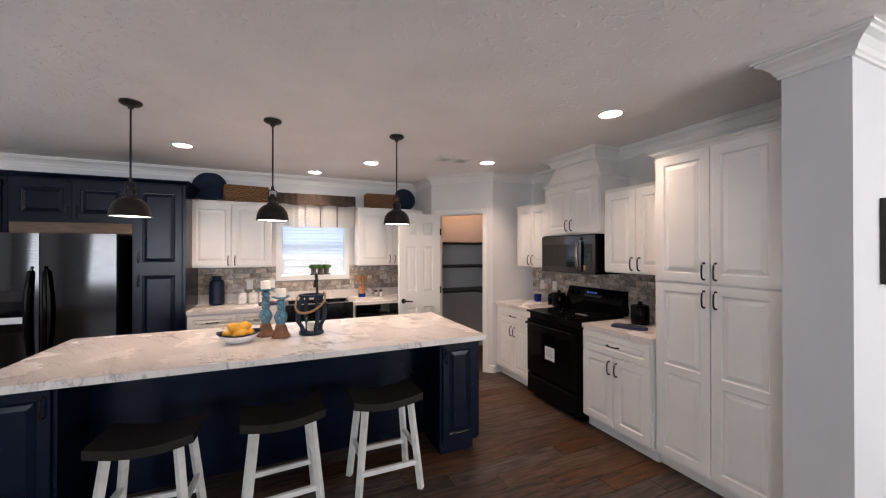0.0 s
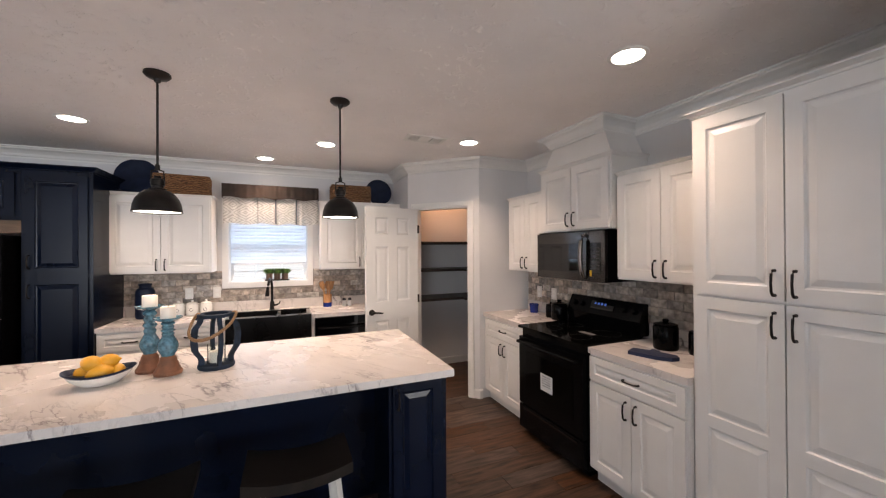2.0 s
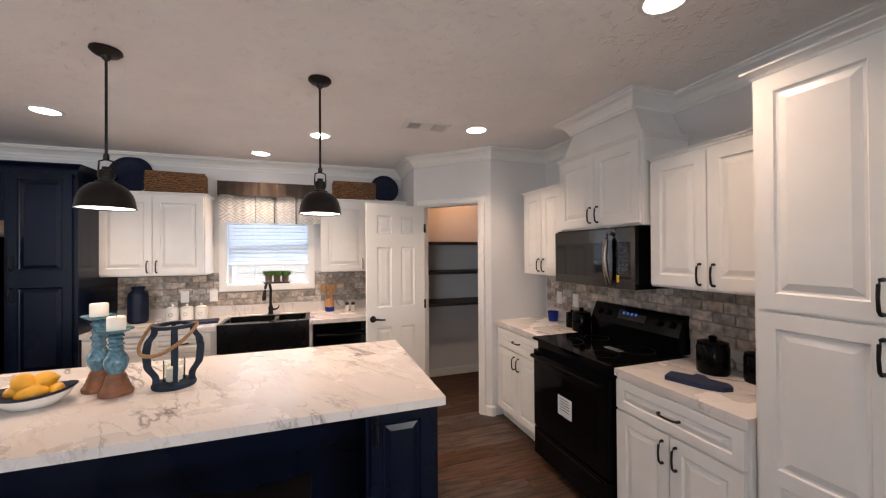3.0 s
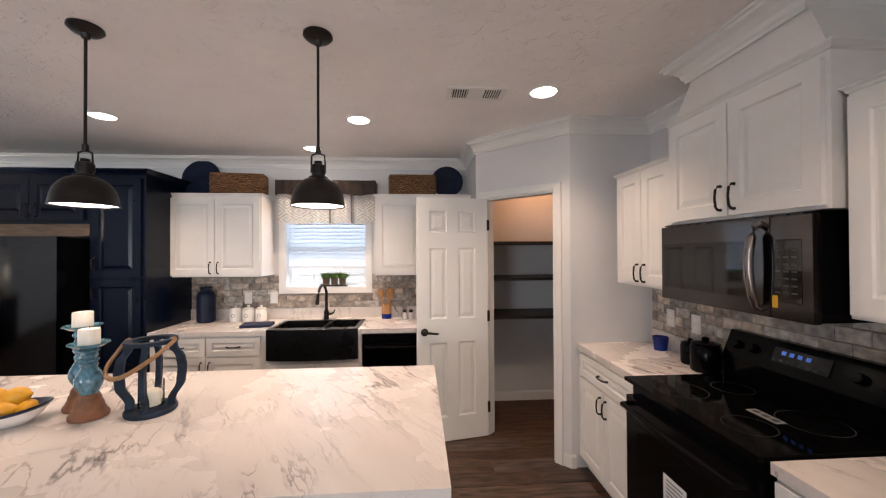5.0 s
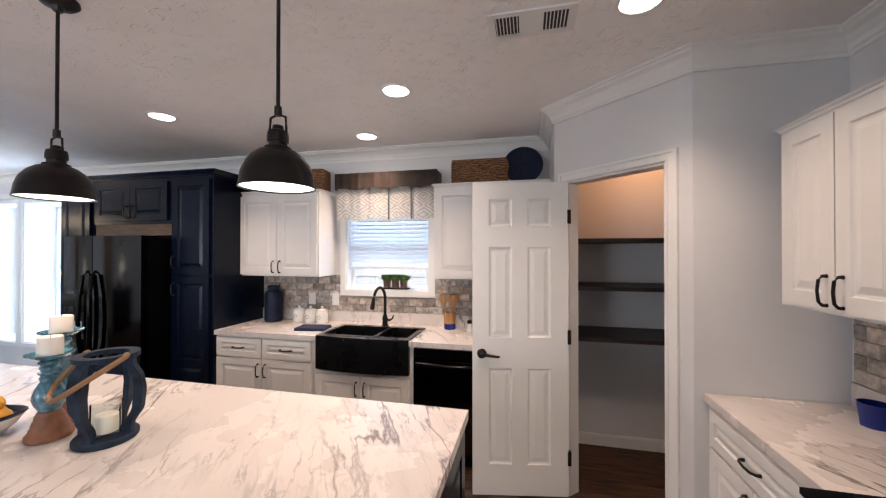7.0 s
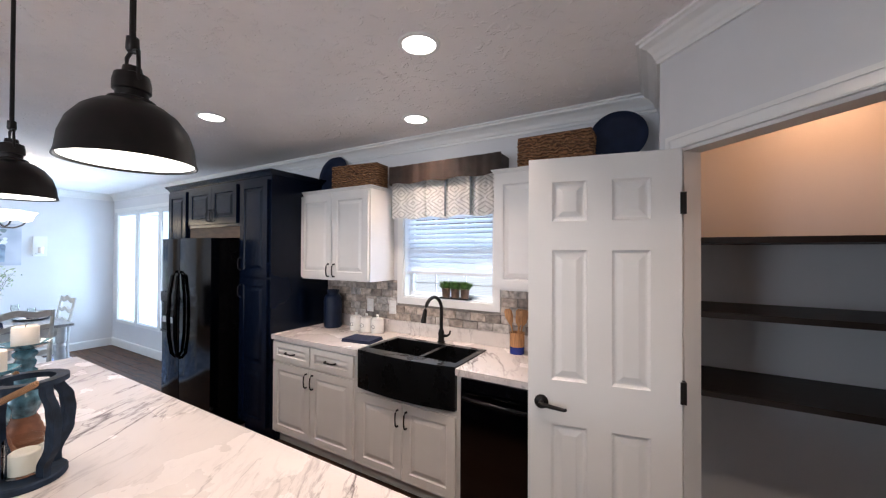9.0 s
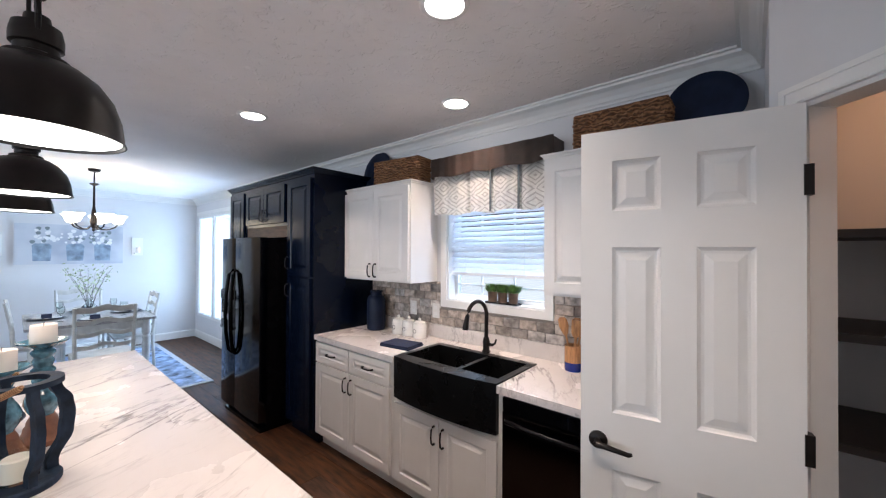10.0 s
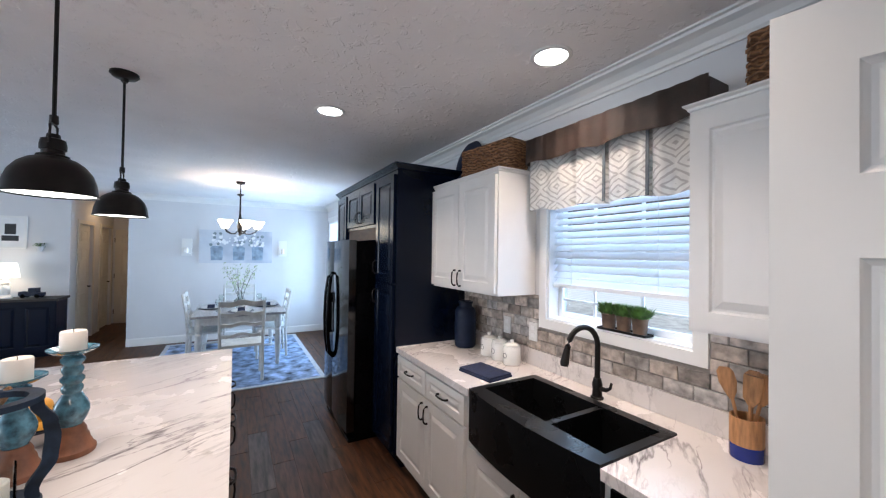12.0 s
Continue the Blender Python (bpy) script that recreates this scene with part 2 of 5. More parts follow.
LANTERN = mat("weathered_navy_wood", (0.011, 0.021, 0.040), 0.65, vary=0.3, scale=22, bump=0.3, bump_scale=60, spec=0.25)
ROPE = wave_mat("jute_rope", (0.45, 0.27, 0.14), (0.22, 0.11, 0.05), 90, 3, direction="DIAGONAL", bump=0.8)
LEMON = mat("yellow_lemon_skin", (0.75, 0.36, 0.025), 0.4, vary=0.1, scale=8, bump=0.2, bump_scale=160)
CERAMIC = mat("white_ceramic", (0.8, 0.78, 0.75), 0.2, vary=0.02, scale=8)
COBALT = mat("cobalt_glass", (0.005, 0.02, 0.20), 0.08, vary=0.1, scale=6)
BAMBOO = mat("pale_wood", (0.46, 0.23, 0.095), 0.5, vary=0.15, scale=14, stretch=(6, 6, 1))
LEAF = mat("green_leaf", (0.075, 0.16, 0.03), 0.5, vary=0.35, scale=30)
POT = mat("galvanised_brown_pot", (0.17, 0.105, 0.07), 0.6, vary=0.2, scale=16)
CLOTH = mat("navy_cloth", (0.012, 0.018, 0.05), 0.9, vary=0.15, scale=30, bump=0.3, bump_scale=300)
BROWNCLOTH = mat("taupe_satin_cloth", (0.06, 0.038, 0.028), 0.55, vary=0.15, scale=12, bump=0.2, bump_scale=90)
DIAMOND = diamond_mat()
PLEAT = mat("slate_trim_cloth", (0.10, 0.115, 0.13), 0.85, vary=0.1, scale=20)
BLIND = mat("white_blind_slat", (0.78, 0.81, 0.86), 0.45, vary=0.02, scale=5)
VINYL = mat("white_vinyl", (0.82, 0.83, 0.84), 0.35, vary=0.01, scale=5)
PANE = glass_mat("window_glass")
CLEAR = glass_mat("clear_glass", (0.95, 0.97, 0.96), ior=1.1)
LAMPON = emit("lit_lamp_lens", (1.0, 0.93, 0.84), 14)
DIFFUSER = emit("lit_frosted_diffuser", (1.0, 0.93, 0.85), 4.5)
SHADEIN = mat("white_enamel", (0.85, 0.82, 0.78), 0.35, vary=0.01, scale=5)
FROST = emit("lit_frosted_glass", (1.0, 0.80, 0.56), 13)
LAMPSHADE = emit("lit_linen_shade", (1.0, 0.9, 0.75), 1.6)
RUG = mat("blue_faded_rug_pile", (0.24, 0.31, 0.46), 0.95, vary=0.48, scale=7, bump=0.3, bump_scale=200)
CREAM = mat("cream_rug_border", (0.5, 0.52, 0.56), 0.95, vary=0.1, scale=40)
GREYTOP = mat("grey_washed_wood", (0.36, 0.35, 0.35), 0.4, vary=0.15, scale=10, stretch=(1, 8, 1))
CANVAS = wave_mat("painted_canvas", (0.60, 0.62, 0.66), (0.42, 0.45, 0.52), 1.6, 8, rough=0.8, bump=0.1)
PAPER = mat("white_paper", (0.8, 0.8, 0.8), 0.7, vary=0.02, scale=10)
YELLOWTAG = mat("yellow_tag", (0.75, 0.42, 0.02), 0.6, vary=0.02, scale=10)
INK = mat("grey_ink", (0.035, 0.035, 0.038), 0.7, vary=0.05, scale=10)
# outdoor ground: the glare of daylight is put into its pale colour
PALEGROUND = mat("pale_bright_ground", (0.42, 0.42, 0.41), 0.95, vary=0.15, scale=3)
SIDING = wave_mat("pale_siding", (0.62, 0.64, 0.66), (0.5, 0.52, 0.55), 4, 0, direction="Z", rough=0.7)
HALLDOOR = mat("hall_door_paint", (0.72, 0.68, 0.60), 0.4, vary=0.02, scale=5)

# ---- mesh helpers ----


def finish(name, bm, material, parent=None, m=None, smooth=False, bevel=0.0, segs=2):
    """Turns a bmesh into an object, optionally under a parent."""
    if bevel:
        es = [e for e in bm.edges if len(e.link_faces) == 2 and e.calc_face_angle(0) > 0.6]
        bmesh.ops.bevel(bm, geom=es, offset=bevel, segments=segs, affect="EDGES", profile=0.5, clamp_overlap=True)
    bmesh.ops.recalc_face_normals(bm, faces=bm.faces)
    me = bpy.data.meshes.new(name)
    bm.to_mesh(me)
    bm.free()
    if smooth:
        for p in me.polygons:
            p.use_smooth = True
        me.set_sharp_from_angle(angle=radians(38))
    me.materials.append(material)
    ob = new(name, me)
    if parent:
        ob.parent = parent
    if m is not None:
        ob.matrix_basis = m
    return ob


def add_box(bm, x0, x1, y0, y1, z0, z1):
    vs = [bm.verts.new((x, y, z)) for x in (x0, x1) for y in (y0, y1) for z in (z0, z1)]
    for f in ((0, 1, 3, 2), (4, 6, 7, 5), (0, 4, 5, 1), (2, 3, 7, 6), (0, 2, 6, 4), (1, 5, 7, 3)):
        bm.faces.new([vs[i] for i in f])


def box(name, material, x0, x1, y0, y1, z0, z1, parent=None, bevel=0.002, smooth=False, m=None):
    bm = bmesh.new()
    add_box(bm, x0, x1, y0, y1, z0, z1)
    return finish(name, bm, material, parent, m, smooth, bevel)


def boxes(name, material, rows, parent=None, bevel=0.002, m=None):
    bm = bmesh.new()
    for r in rows:
        add_box(bm, *r)
    return finish(name, bm, material, parent, m, False, bevel)


def add_lathe(bm, prof, n=28, cx=0, cy=0):
    """Spins (radius, height) pairs round the upright axis."""
    rings = []
    for r, z in prof:
        rings.append([bm.verts.new((cx + max(r, 1e-4) * math.cos(a), cy + max(r, 1e-4) * math.sin(a), z)) for a in (2 * math.pi * i / n for i in range(n))])
    for a, b in zip(rings, rings[1:]):
        for i in range(n):
            j = (i + 1) % n
            bm.faces.new((a[i], a[j], b[j], b[i]))
    for ring, (r, z) in ((rings[0], prof[0]), (rings[-1], prof[-1])):
        if r < 0.3:
            bm.faces.new(ring)


def lathe(name, material, prof, parent=None, m=None, n=28, cx=0, cy=0):
    bm = bmesh.new()
    add_lathe(bm, prof, n, cx, cy)
    return finish(name, bm, material, parent, m, True)


def add_tube(bm, pts, r, n=8, flat=1.0):
    pts = [Vector(p) for p in pts]
    rings = []
    up = Vector((0, 0, 1))
    for i, p in enumerate(pts):
        d = (pts[min(i + 1, len(pts) - 1)] - pts[max(i - 1, 0)]).normalized()
        s = d.cross(up if abs(d.z) < 0.95 else Vector((0, 1, 0))).normalized()
        t = s.cross(d).normalized()
        rr = r[i] if isinstance(r, (list, tuple)) else r
        rings.append([bm.verts.new(p + s * rr * math.cos(a) + t * rr * flat * math.sin(a)) for a in (2 * math.pi * k / n for k in range(n))])
    for a, b in zip(rings, rings[1:]):
        for i in range(n):
            j = (i + 1) % n
            bm.faces.new((a[i], a[j], b[j], b[i]))
    bm.faces.new(rings[0])
    bm.faces.new(rings[-1])


def tube(name, material, pts, r, parent=None, m=None, n=8, flat=1.0):
    bm = bmesh.new()
    add_tube(bm, pts, r, n, flat)
    return finish(name, bm, material, parent, m, True)


def arc(cx, cz, r, a0, a1, n, y=0.0):
    return [(cx + r * math.cos(radians(a0 + (a1 - a0) * i / n)), y, cz + r * math.sin(radians(a0 + (a1 - a0) * i / n))) for i in range(n + 1)]


def prism(name, material, outline, axis_len, parent=None, m=None, bevel=0.0, smooth=False):
    """An outline in x and z pushed along y."""
    bm = bmesh.new()
    a = [bm.verts.new((x, 0, z)) for x, z in outline]
    b = [bm.verts.new((x, axis_len, z)) for x, z in outline]
    bm.faces.new(a)
    bm.faces.new(list(reversed(b)))
    for i in range(len(a)):
        j = (i + 1) % len(a)
        bm.faces.new((a[i], a[j], b[j], b[i]))
    return finish(name, bm, material, parent, m, smooth, bevel)


def thing(name, x, y, z, rz=0.0, label="", category="", group=""):
    ob = new(name)
    ob.empty_display_size = 0.1
    ob.matrix_basis = pose(x, y, z, 0, 0, rz)
    return tagged(ob, label, category, group)


def add_panels(bm, xs, zs, cells, t=0.02, prof=((0.0, 0.0), (0.006, 0.007), (0.014, 0.008), (0.04, 0.001)), both=False):
    """A slab whose front lies at y=0 and faces -y, with raised panels in the named cells of the grid."""
    def side(y, s):
        for i in range(len(xs) - 1):
            for k in range(len(zs) - 1):
                x0, x1, z0, z1 = xs[i], xs[i + 1], zs[k], zs[k + 1]
                if (i, k) not in cells:
                    bm.faces.new([bm.verts.new((x, y, z)) for x, z in ((x0, z0), (x1, z0), (x1, z1), (x0, z1))])
                    continue
                prev = None
                for inset, depth in prof:
                    q = [bm.verts.new((x, y + s * depth, z)) for x, z in ((x0 + inset, z0 + inset), (x1 - inset, z0 + inset), (x1 - inset, z1 - inset), (x0 + inset, z1 - inset))]
                    if prev:
                        for a in range(4):
                            b = (a + 1) % 4
                            bm.faces.new((prev[a], prev[b], q[b], q[a]))
                    prev = q
                bm.faces.new(prev)
    side(0, 1)
    X0, X1, Z0, Z1 = xs[0], xs[-1], zs[0], zs[-1]
    if both:
        side(t, -1)
    else:
        bm.faces.new([bm.verts.new(p) for p in ((X0, t, Z0), (X0, t, Z1), (X1, t, Z1), (X1, t, Z0))])
    for a, b in (((X0, Z0), (X1, Z0)), ((X1, Z0), (X1, Z1)), ((X1, Z1), (X0, Z1)), ((X0, Z1), (X0, Z0))):
        bm.faces.new([bm.verts.new(p) for p in ((a[0], 0, a[1]), (a[0], t, a[1]), (b[0], t, b[1]), (b[0], 0, b[1]))])
    bmesh.ops.remove_doubles(bm, verts=bm.verts, dist=1e-5)


def pull(parent, x, z, upright=True, length=0.105, y=-0.001):
    """A dark arched bar pull."""
    h = length / 2
    pts = [(0, 0, -h), (0, -0.014, -h), (0, -0.026, -h * 0.75), (0, -0.03, 0), (0, -0.026, h * 0.75), (0, -0.014, h), (0, 0, h)]
    if not upright:
        pts = [(p[2], p[1], 0) for p in pts]
    return tube("handle", BRONZE, pts, [0.0075, 0.006, 0.0055, 0.005, 0.0055, 0.006, 0.0075], parent, pose(x, y, z), 8)


def panel_front(parent, name, material, x0, x1, z0, z1, y, rails=(), handle=None, fr=0.058):
    """A cabinet door or drawer front at y, with raised panels between its stiles and rails."""
    w, h = x1 - x0, z1 - z0
    fr = min(fr, w * 0.28, h * 0.28)
    zs = [0, fr]
    for r in rails:
        zs += [r - z0 - fr / 2, r - z0 + fr / 2]
    zs += [h - fr, h]
    cells = {(1, k) for k in range(1, len(zs) - 1, 2)}
    bm = bmesh.new()
    add_panels(bm, [0, fr, w - fr, w], zs, cells)
    door = finish(name, bm, material, parent, pose(x0, y - 0.02, z0))
    if handle:
        hx, hz, up = handle
        pull(door, hx - x0, hz - z0, up)
    return door


def cornice(parent, material, x0, x1, y, z, depth, left=True, right=True, h=0.05, out=0.03):
    """A small crown round the top of a cabinet whose front is at y."""
    bm = bmesh.new()
    prev = None
    for o, dz in ((0.0, 0.0), (0.006, 0.004), (0.008, 0.012), (out * 0.7, h * 0.6), (out, h * 0.8), (out, h)):
        l, r = (o if left else 0), (o if right else 0)
        q = [bm.verts.new(p) for p in ((x0 - l, y + depth, z + dz), (x0 - l, y - o, z + dz), (x1 + r, y - o, z + dz), (x1 + r, y + depth, z + dz))]
        if prev:
            for i in range(4):
                bm.faces.new((prev[i], prev[(i + 1) % 4], q[(i + 1) % 4], q[i]))
        prev = q
    bm.faces.new(prev)
    return finish("cornice", bm, material, parent)


def sweep(name, material, path, prof, closed=False):
    """A moulding: prof (out, z) pairs carried along a path in plan, out to its right-hand side."""
    n = len(path)
    P = [Vector(p) for p in path]
    rings = []
    for i in range(n):
        d0 = (P[i] - P[i - 1]).normalized() if i or closed else None
        d1 = (P[(i + 1) % n] - P[i]).normalized() if i < n - 1 or closed else None
        d0, d1 = d0 or d1, d1 or d0
        n0, n1 = Vector((d0.y, -d0.x)), Vector((d1.y, -d1.x))
        k = (n0 + n1) / max(1e-3, 1 + n0.dot(n1))
        rings.append([(P[i].x + k.x * o, P[i].y + k.y * o, z) for o, z in prof])
    bm = bmesh.new()
    rv = [[bm.verts.new(p) for p in r] for r in rings]
    for i in range(n - 1 + closed):
        a, b = rv[i], rv[(i + 1) % n]
        for j in range(len(prof) - 1):
            bm.faces.new((a[j], a[j + 1], b[j + 1], b[j]))
    if not closed:
        bm.faces.new(rv[0])
        bm.faces.new(rv[-1])
    return tagged(finish(name, bm, material), kind="structure")


def structure(ob, label=""):
    return tagged(ob, label, kind="structure")


def wall(name, x0, x1, y0, y1, holes=(), along="x", z0=0.0, z1=CEIL, material=None):
    """A wall block with openings (from, to, low, high) through it."""
    rows = []
    lo, hi = (x0, x1) if along == "x" else (y0, y1)
    cuts = sorted(holes)
    at = lo
    spans = []
    for a, b, l, h in cuts:
        spans.append((at, a, z0, z1))
        spans.append((a, b, z0, l))
        spans.append((a, b, h, z1))
        at = b
    spans.append((at, hi, z0, z1))
    for a, b, l, h in spans:
        if b - a > 1e-3 and h - l > 1e-3:
            rows.append((a, b, y0, y1, l, h) if along == "x" else (x0, x1, a, b, l, h))
    return structure(boxes(name, material or WALL, rows, bevel=0))


# ---- structure ----
WX0, WX1, WZ0, WZ1 = -0.06, 0.77, 1.225, 2.12
BAYS = [(-6.02, -5.34), (-5.24, -4.56), (-4.46, -3.80)]
structure(box("floor", GROUT, -9.4, 6.0, -4.4, BACK + 0.12, -0.12, -0.004, bevel=0), "dark wood-look plank tile floor")
structure(box("ceiling", CEILING, -9.4, 6.0, -4.4, BACK + 0.12, CEIL, CEIL + 0.1, bevel=0), "pale grey knockdown textured ceiling")
wall("wall_north", -6.4, 3.2, BACK, BACK + 0.14, [(WX0, WX1, WZ0, WZ1)] + [(a, b, 0.46, 2.2) for a, b in BAYS])
wall("wall_east", EAST, EAST + 0.12, 1.02, BACK, along="y")
wall("wall_stub", 2.36, 6.0, 0.76, 1.02)
wall("wall_far_east", 5.9, 6.02, -4.4, 0.76, along="y")
# unseen south wall; its openings are added for the two living-room lamps
wall("wall_south", -6.5, 6.0, -4.5, -4.38, [(-4.3, -1.7, 0.45, 2.35), (2.5, 5.5, 0.45, 2.35)])
wall("wall_west", WEST - 0.12, WEST, 2.03, BACK, along="y")
wall("wall_living_west", -6.62, -6.5, -4.4, 1.26, along="y")
wall("wall_hall_south", -9.3, -6.62, 1.14, 1.26, [(-7.56, -6.85, 0, 2.05), (-8.73, -8.02, 0, 2.05)])
wall("wall_hall_north", -9.3, WEST - 0.12, 2.03, 2.15)
wall("wall_hall_end", -9.0, -8.88, 1.26, 2.03, along="y")
wall("wall_hall_rooms", -9.3, -6.62, 0.2, 0.32)

# pantry closet in the corner, with a diagonal doorway
PA, PB = Vector((1.83, 4.61)), Vector((2.43, 4.01))
DIAG = (PB - PA).length
wall("wall_closet_side", 1.83, 1.91, 4.62, BACK)
wall("wall_closet_front", 2.43, EAST, 4.01, 4.09)
dm = pose(PA.x, PA.y, 0, 0, 0, -45)
D0, D1, DH = 0.105, 0.727, 2.05
structure(boxes("wall_closet_diagonal", WALL, [(0, D0, 0, 0.08, 0, CEIL), (D1, DIAG, 0, 0.08, 0, CEIL), (D0, D1, 0, 0.08, DH, CEIL)], bevel=0, m=dm))
structure(boxes("door_casing", TRIM, [(D0 - 0.058, D0, -0.016, 0, 0, DH + 0.058), (D1, D1 + 0.058, -0.016, 0, 0, DH + 0.058), (D0, D1, -0.016, 0, DH, DH + 0.058),
                                      (D0, D0 + 0.014, 0.001, 0.09, 0, DH), (D1 - 0.014, D1, 0.001, 0.09, 0, DH), (D0 + 0.014, D1 - 0.014, 0.001, 0.09, DH - 0.014, DH),
                                      (D0 - 0.057, D0 - 0.04, -0.021, -0.0155, 0, DH + 0.057), (D1 + 0.04, D1 + 0.057, -0.021, -0.0155, 0, DH + 0.057), (D0 - 0.04, D1 + 0.04, -0.021, -0.0155, DH + 0.04, DH + 0.057),
                                      (D0 - 0.012, D0 - 0.004, -0.019, -0.0155, 0, DH + 0.012), (D1 + 0.004, D1 + 0.012, -0.019, -0.0155, 0, DH + 0.012), (D0 - 0.004, D1 + 0.004, -0.019, -0.0155, DH + 0.004, DH + 0.012)], bevel=0.003, m=dm))

CROWN = [(o, CEIL - d * 0.82) for o, d in ((0.0, 0.125), (0.012, 0.125), (0.014, 0.108), (0.022, 0.1), (0.03, 0.075), (0.052, 0.045), (0.078, 0.03), (0.082, 0.016), (0.095, 0.012), (0.095, 0.0))]
BASE = [(0.0, 0.0), (0.014, 0.0), (0.014, 0.08), (0.008, 0.092), (0.0, 0.096)]
BASETALL = [(0.0, 0.0), (0.016, 0.0), (0.016, 0.11), (0.009, 0.128), (0.0, 0.13)]
sweep("crown_trim", TRIM, [(WEST, 2.03), (WEST, BACK), (1.83, BACK), (1.83, 4.61), (2.43, 4.01), (EAST, 4.01), (EAST, 3.19), (2.72, 3.19), (2.72, 2.62), (EAST, 2.62), (EAST, 1.02), (2.36, 1.02), (2.36, 0.76), (5.9, 0.76)], CROWN)
sweep("baseboard", TRIM, [(WEST, 2.03), (WEST, BACK), (-2.78, BACK)], BASETALL)
b0, b1 = PA + (PB - PA) / DIAG * (D1 + 0.06), PB
sweep("baseboard_closet", TRIM, [tuple(b0), tuple(b1), (2.46, 4.01)], BASE)
sweep("baseboard_closet_inside", TRIM, [(1.92, BACK), (EAST, BACK), (EAST, 4.1)], BASE)
sweep("baseboard_stub", TRIM, [(2.36, 1.02), (2.36, 0.76), (5.9, 0.76)], BASE)
sweep("baseboard_hall", TRIM, [(-6.5, -4.3), (-6.5, 1.26), (-6.84, 1.26)], BASE)

# ---- windows ----


def window_unit(name, x0, x1, z0, z1, deep, cas, label):
    w = structure(new(name), label)
    y = BACK
    boxes("casing", TRIM, [(x0 - cas, x0, y - 0.018, y - 0.001, z0 - cas, z1 + cas), (x1, x1 + cas, y - 0.018, y - 0.001, z0 - cas, z1 + cas),
                           (x0, x1, y - 0.018, y - 0.001, z0 - cas, z0), (x0, x1, y - 0.018, y - 0.001, z1, z1 + cas)], w, 0.003)
    boxes("jamb", VINYL, [(x0, x0 + 0.012, y, y + deep, z0 + 0.012, z1 - 0.012), (x1 - 0.012, x1, y, y + deep, z0 + 0.012, z1 - 0.012), (x0, x1, y, y + deep, z0, z0 + 0.012), (x0, x1, y, y + deep, z1 - 0.012, z1)], w, 0.001)
    ys = y + deep - 0.05
    f = 0.045
    boxes("sash", VINYL, [(x0 + 0.012, x0 + f, ys, ys + 0.04, z0 + 0.012, z1 - 0.012), (x1 - f, x1 - 0.012, ys, ys + 0.04, z0 + 0.012, z1 - 0.012), (x0 + f, x1 - f, ys, ys + 0.04, z0 + 0.012, z0 + f), (x0 + f, x1 - f, ys, ys + 0.04, z1 - f, z1 - 0.012),
                          (x0 + f, x1 - f, ys - 0.002, ys + 0.038, (z0 + z1) / 2 - 0.02, (z0 + z1) / 2 + 0.02)], w, 0.002)
    g = box("pane", PANE, x0 + f, x1 - f, ys + 0.016, ys + 0.02, z0 + f, z1 - f, w, 0)
    g.visible_shadow = False
    return w


kw = window_unit("window_1", WX0, WX1, WZ0, WZ1, 0.13, 0.056, "white vinyl window over the sink")
boxes("muntin", VINYL, [(x, x + 0.014, BACK + 0.088, BACK + 0.1, WZ0 + 0.045, WZ1 - 0.045) for x in (0.2, 0.48)] + [(WX0 + 0.045, WX1 - 0.045, BACK + 0.086, BACK + 0.098, 1.34, 1.354)], kw, 0)
for i, (a, b) in enumerate(BAYS):
    window_unit("window_%d" % (i + 2), a, b, 0.46, 2.2, 0.36, 0.046, "tall white box-bay window in the dining area")
structure(boxes("bay_shell", SIDING, [(-6.2, -6.06, BACK + 0.14, BACK + 0.40, 0.3, 2.4), (-3.76, -3.6, BACK + 0.14, BACK + 0.40, 0.3, 2.4), (-6.2, -3.6, BACK + 0.14, BACK + 0.42, 2.21, 2.4), (-6.2, -3.6, BACK + 0.14, BACK + 0.42, 0.3, 0.45),
                                         (-5.33, -5.25, BACK + 0.14, BACK + 0.36, 0.45, 2.21), (-4.55, -4.47, BACK + 0.14, BACK + 0.36, 0.45, 2.21)], bevel=0))
structure(box("trim_bay_head", TRIM, -6.12, -3.7, BACK - 0.03, BACK, 2.25, 2.31, bevel=0.006))

# blind
bl = thing("window_blind", 0, BACK + 0.05, 0, 0, "white slatted blind lowered two thirds over the window", "blind")
box("headrail", BLIND, WX0 + 0.015, WX1 - 0.015, -0.03, 0.03, 2.05, 2.10, bl)
slat = None
for i in range(15):
    z = 2.02 - i * 0.04
    if slat is None:
        bm = bmesh.new()
        add_box(bm, WX0 + 0.018, WX1 - 0.018, -0.024, 0.024, -0.0015, 0.0015)
        slat = finish("slat", bm, BLIND, bl, pose(0, 0, z, 47, 0, 0))
    else:
        o = new("slat", slat.data)
        o.parent, o.matrix_basis = bl, pose(0, 0, z, 47, 0, 0)
box("bottom_rail", BLIND, WX0 + 0.018, WX1 - 0.018, -0.026, 0.026, 1.425, 1.447, bl)
for x in (0.1, 0.6):
    box("cord", BLIND, x, x + 0.002, -0.028, -0.026, 1.44, 2.06, bl, 0)

# valance
va = thing("window_valance", 0, 0, 0, 0, "cream diamond-patterned valance with taupe gathered header", "valance")
random.seed(4)


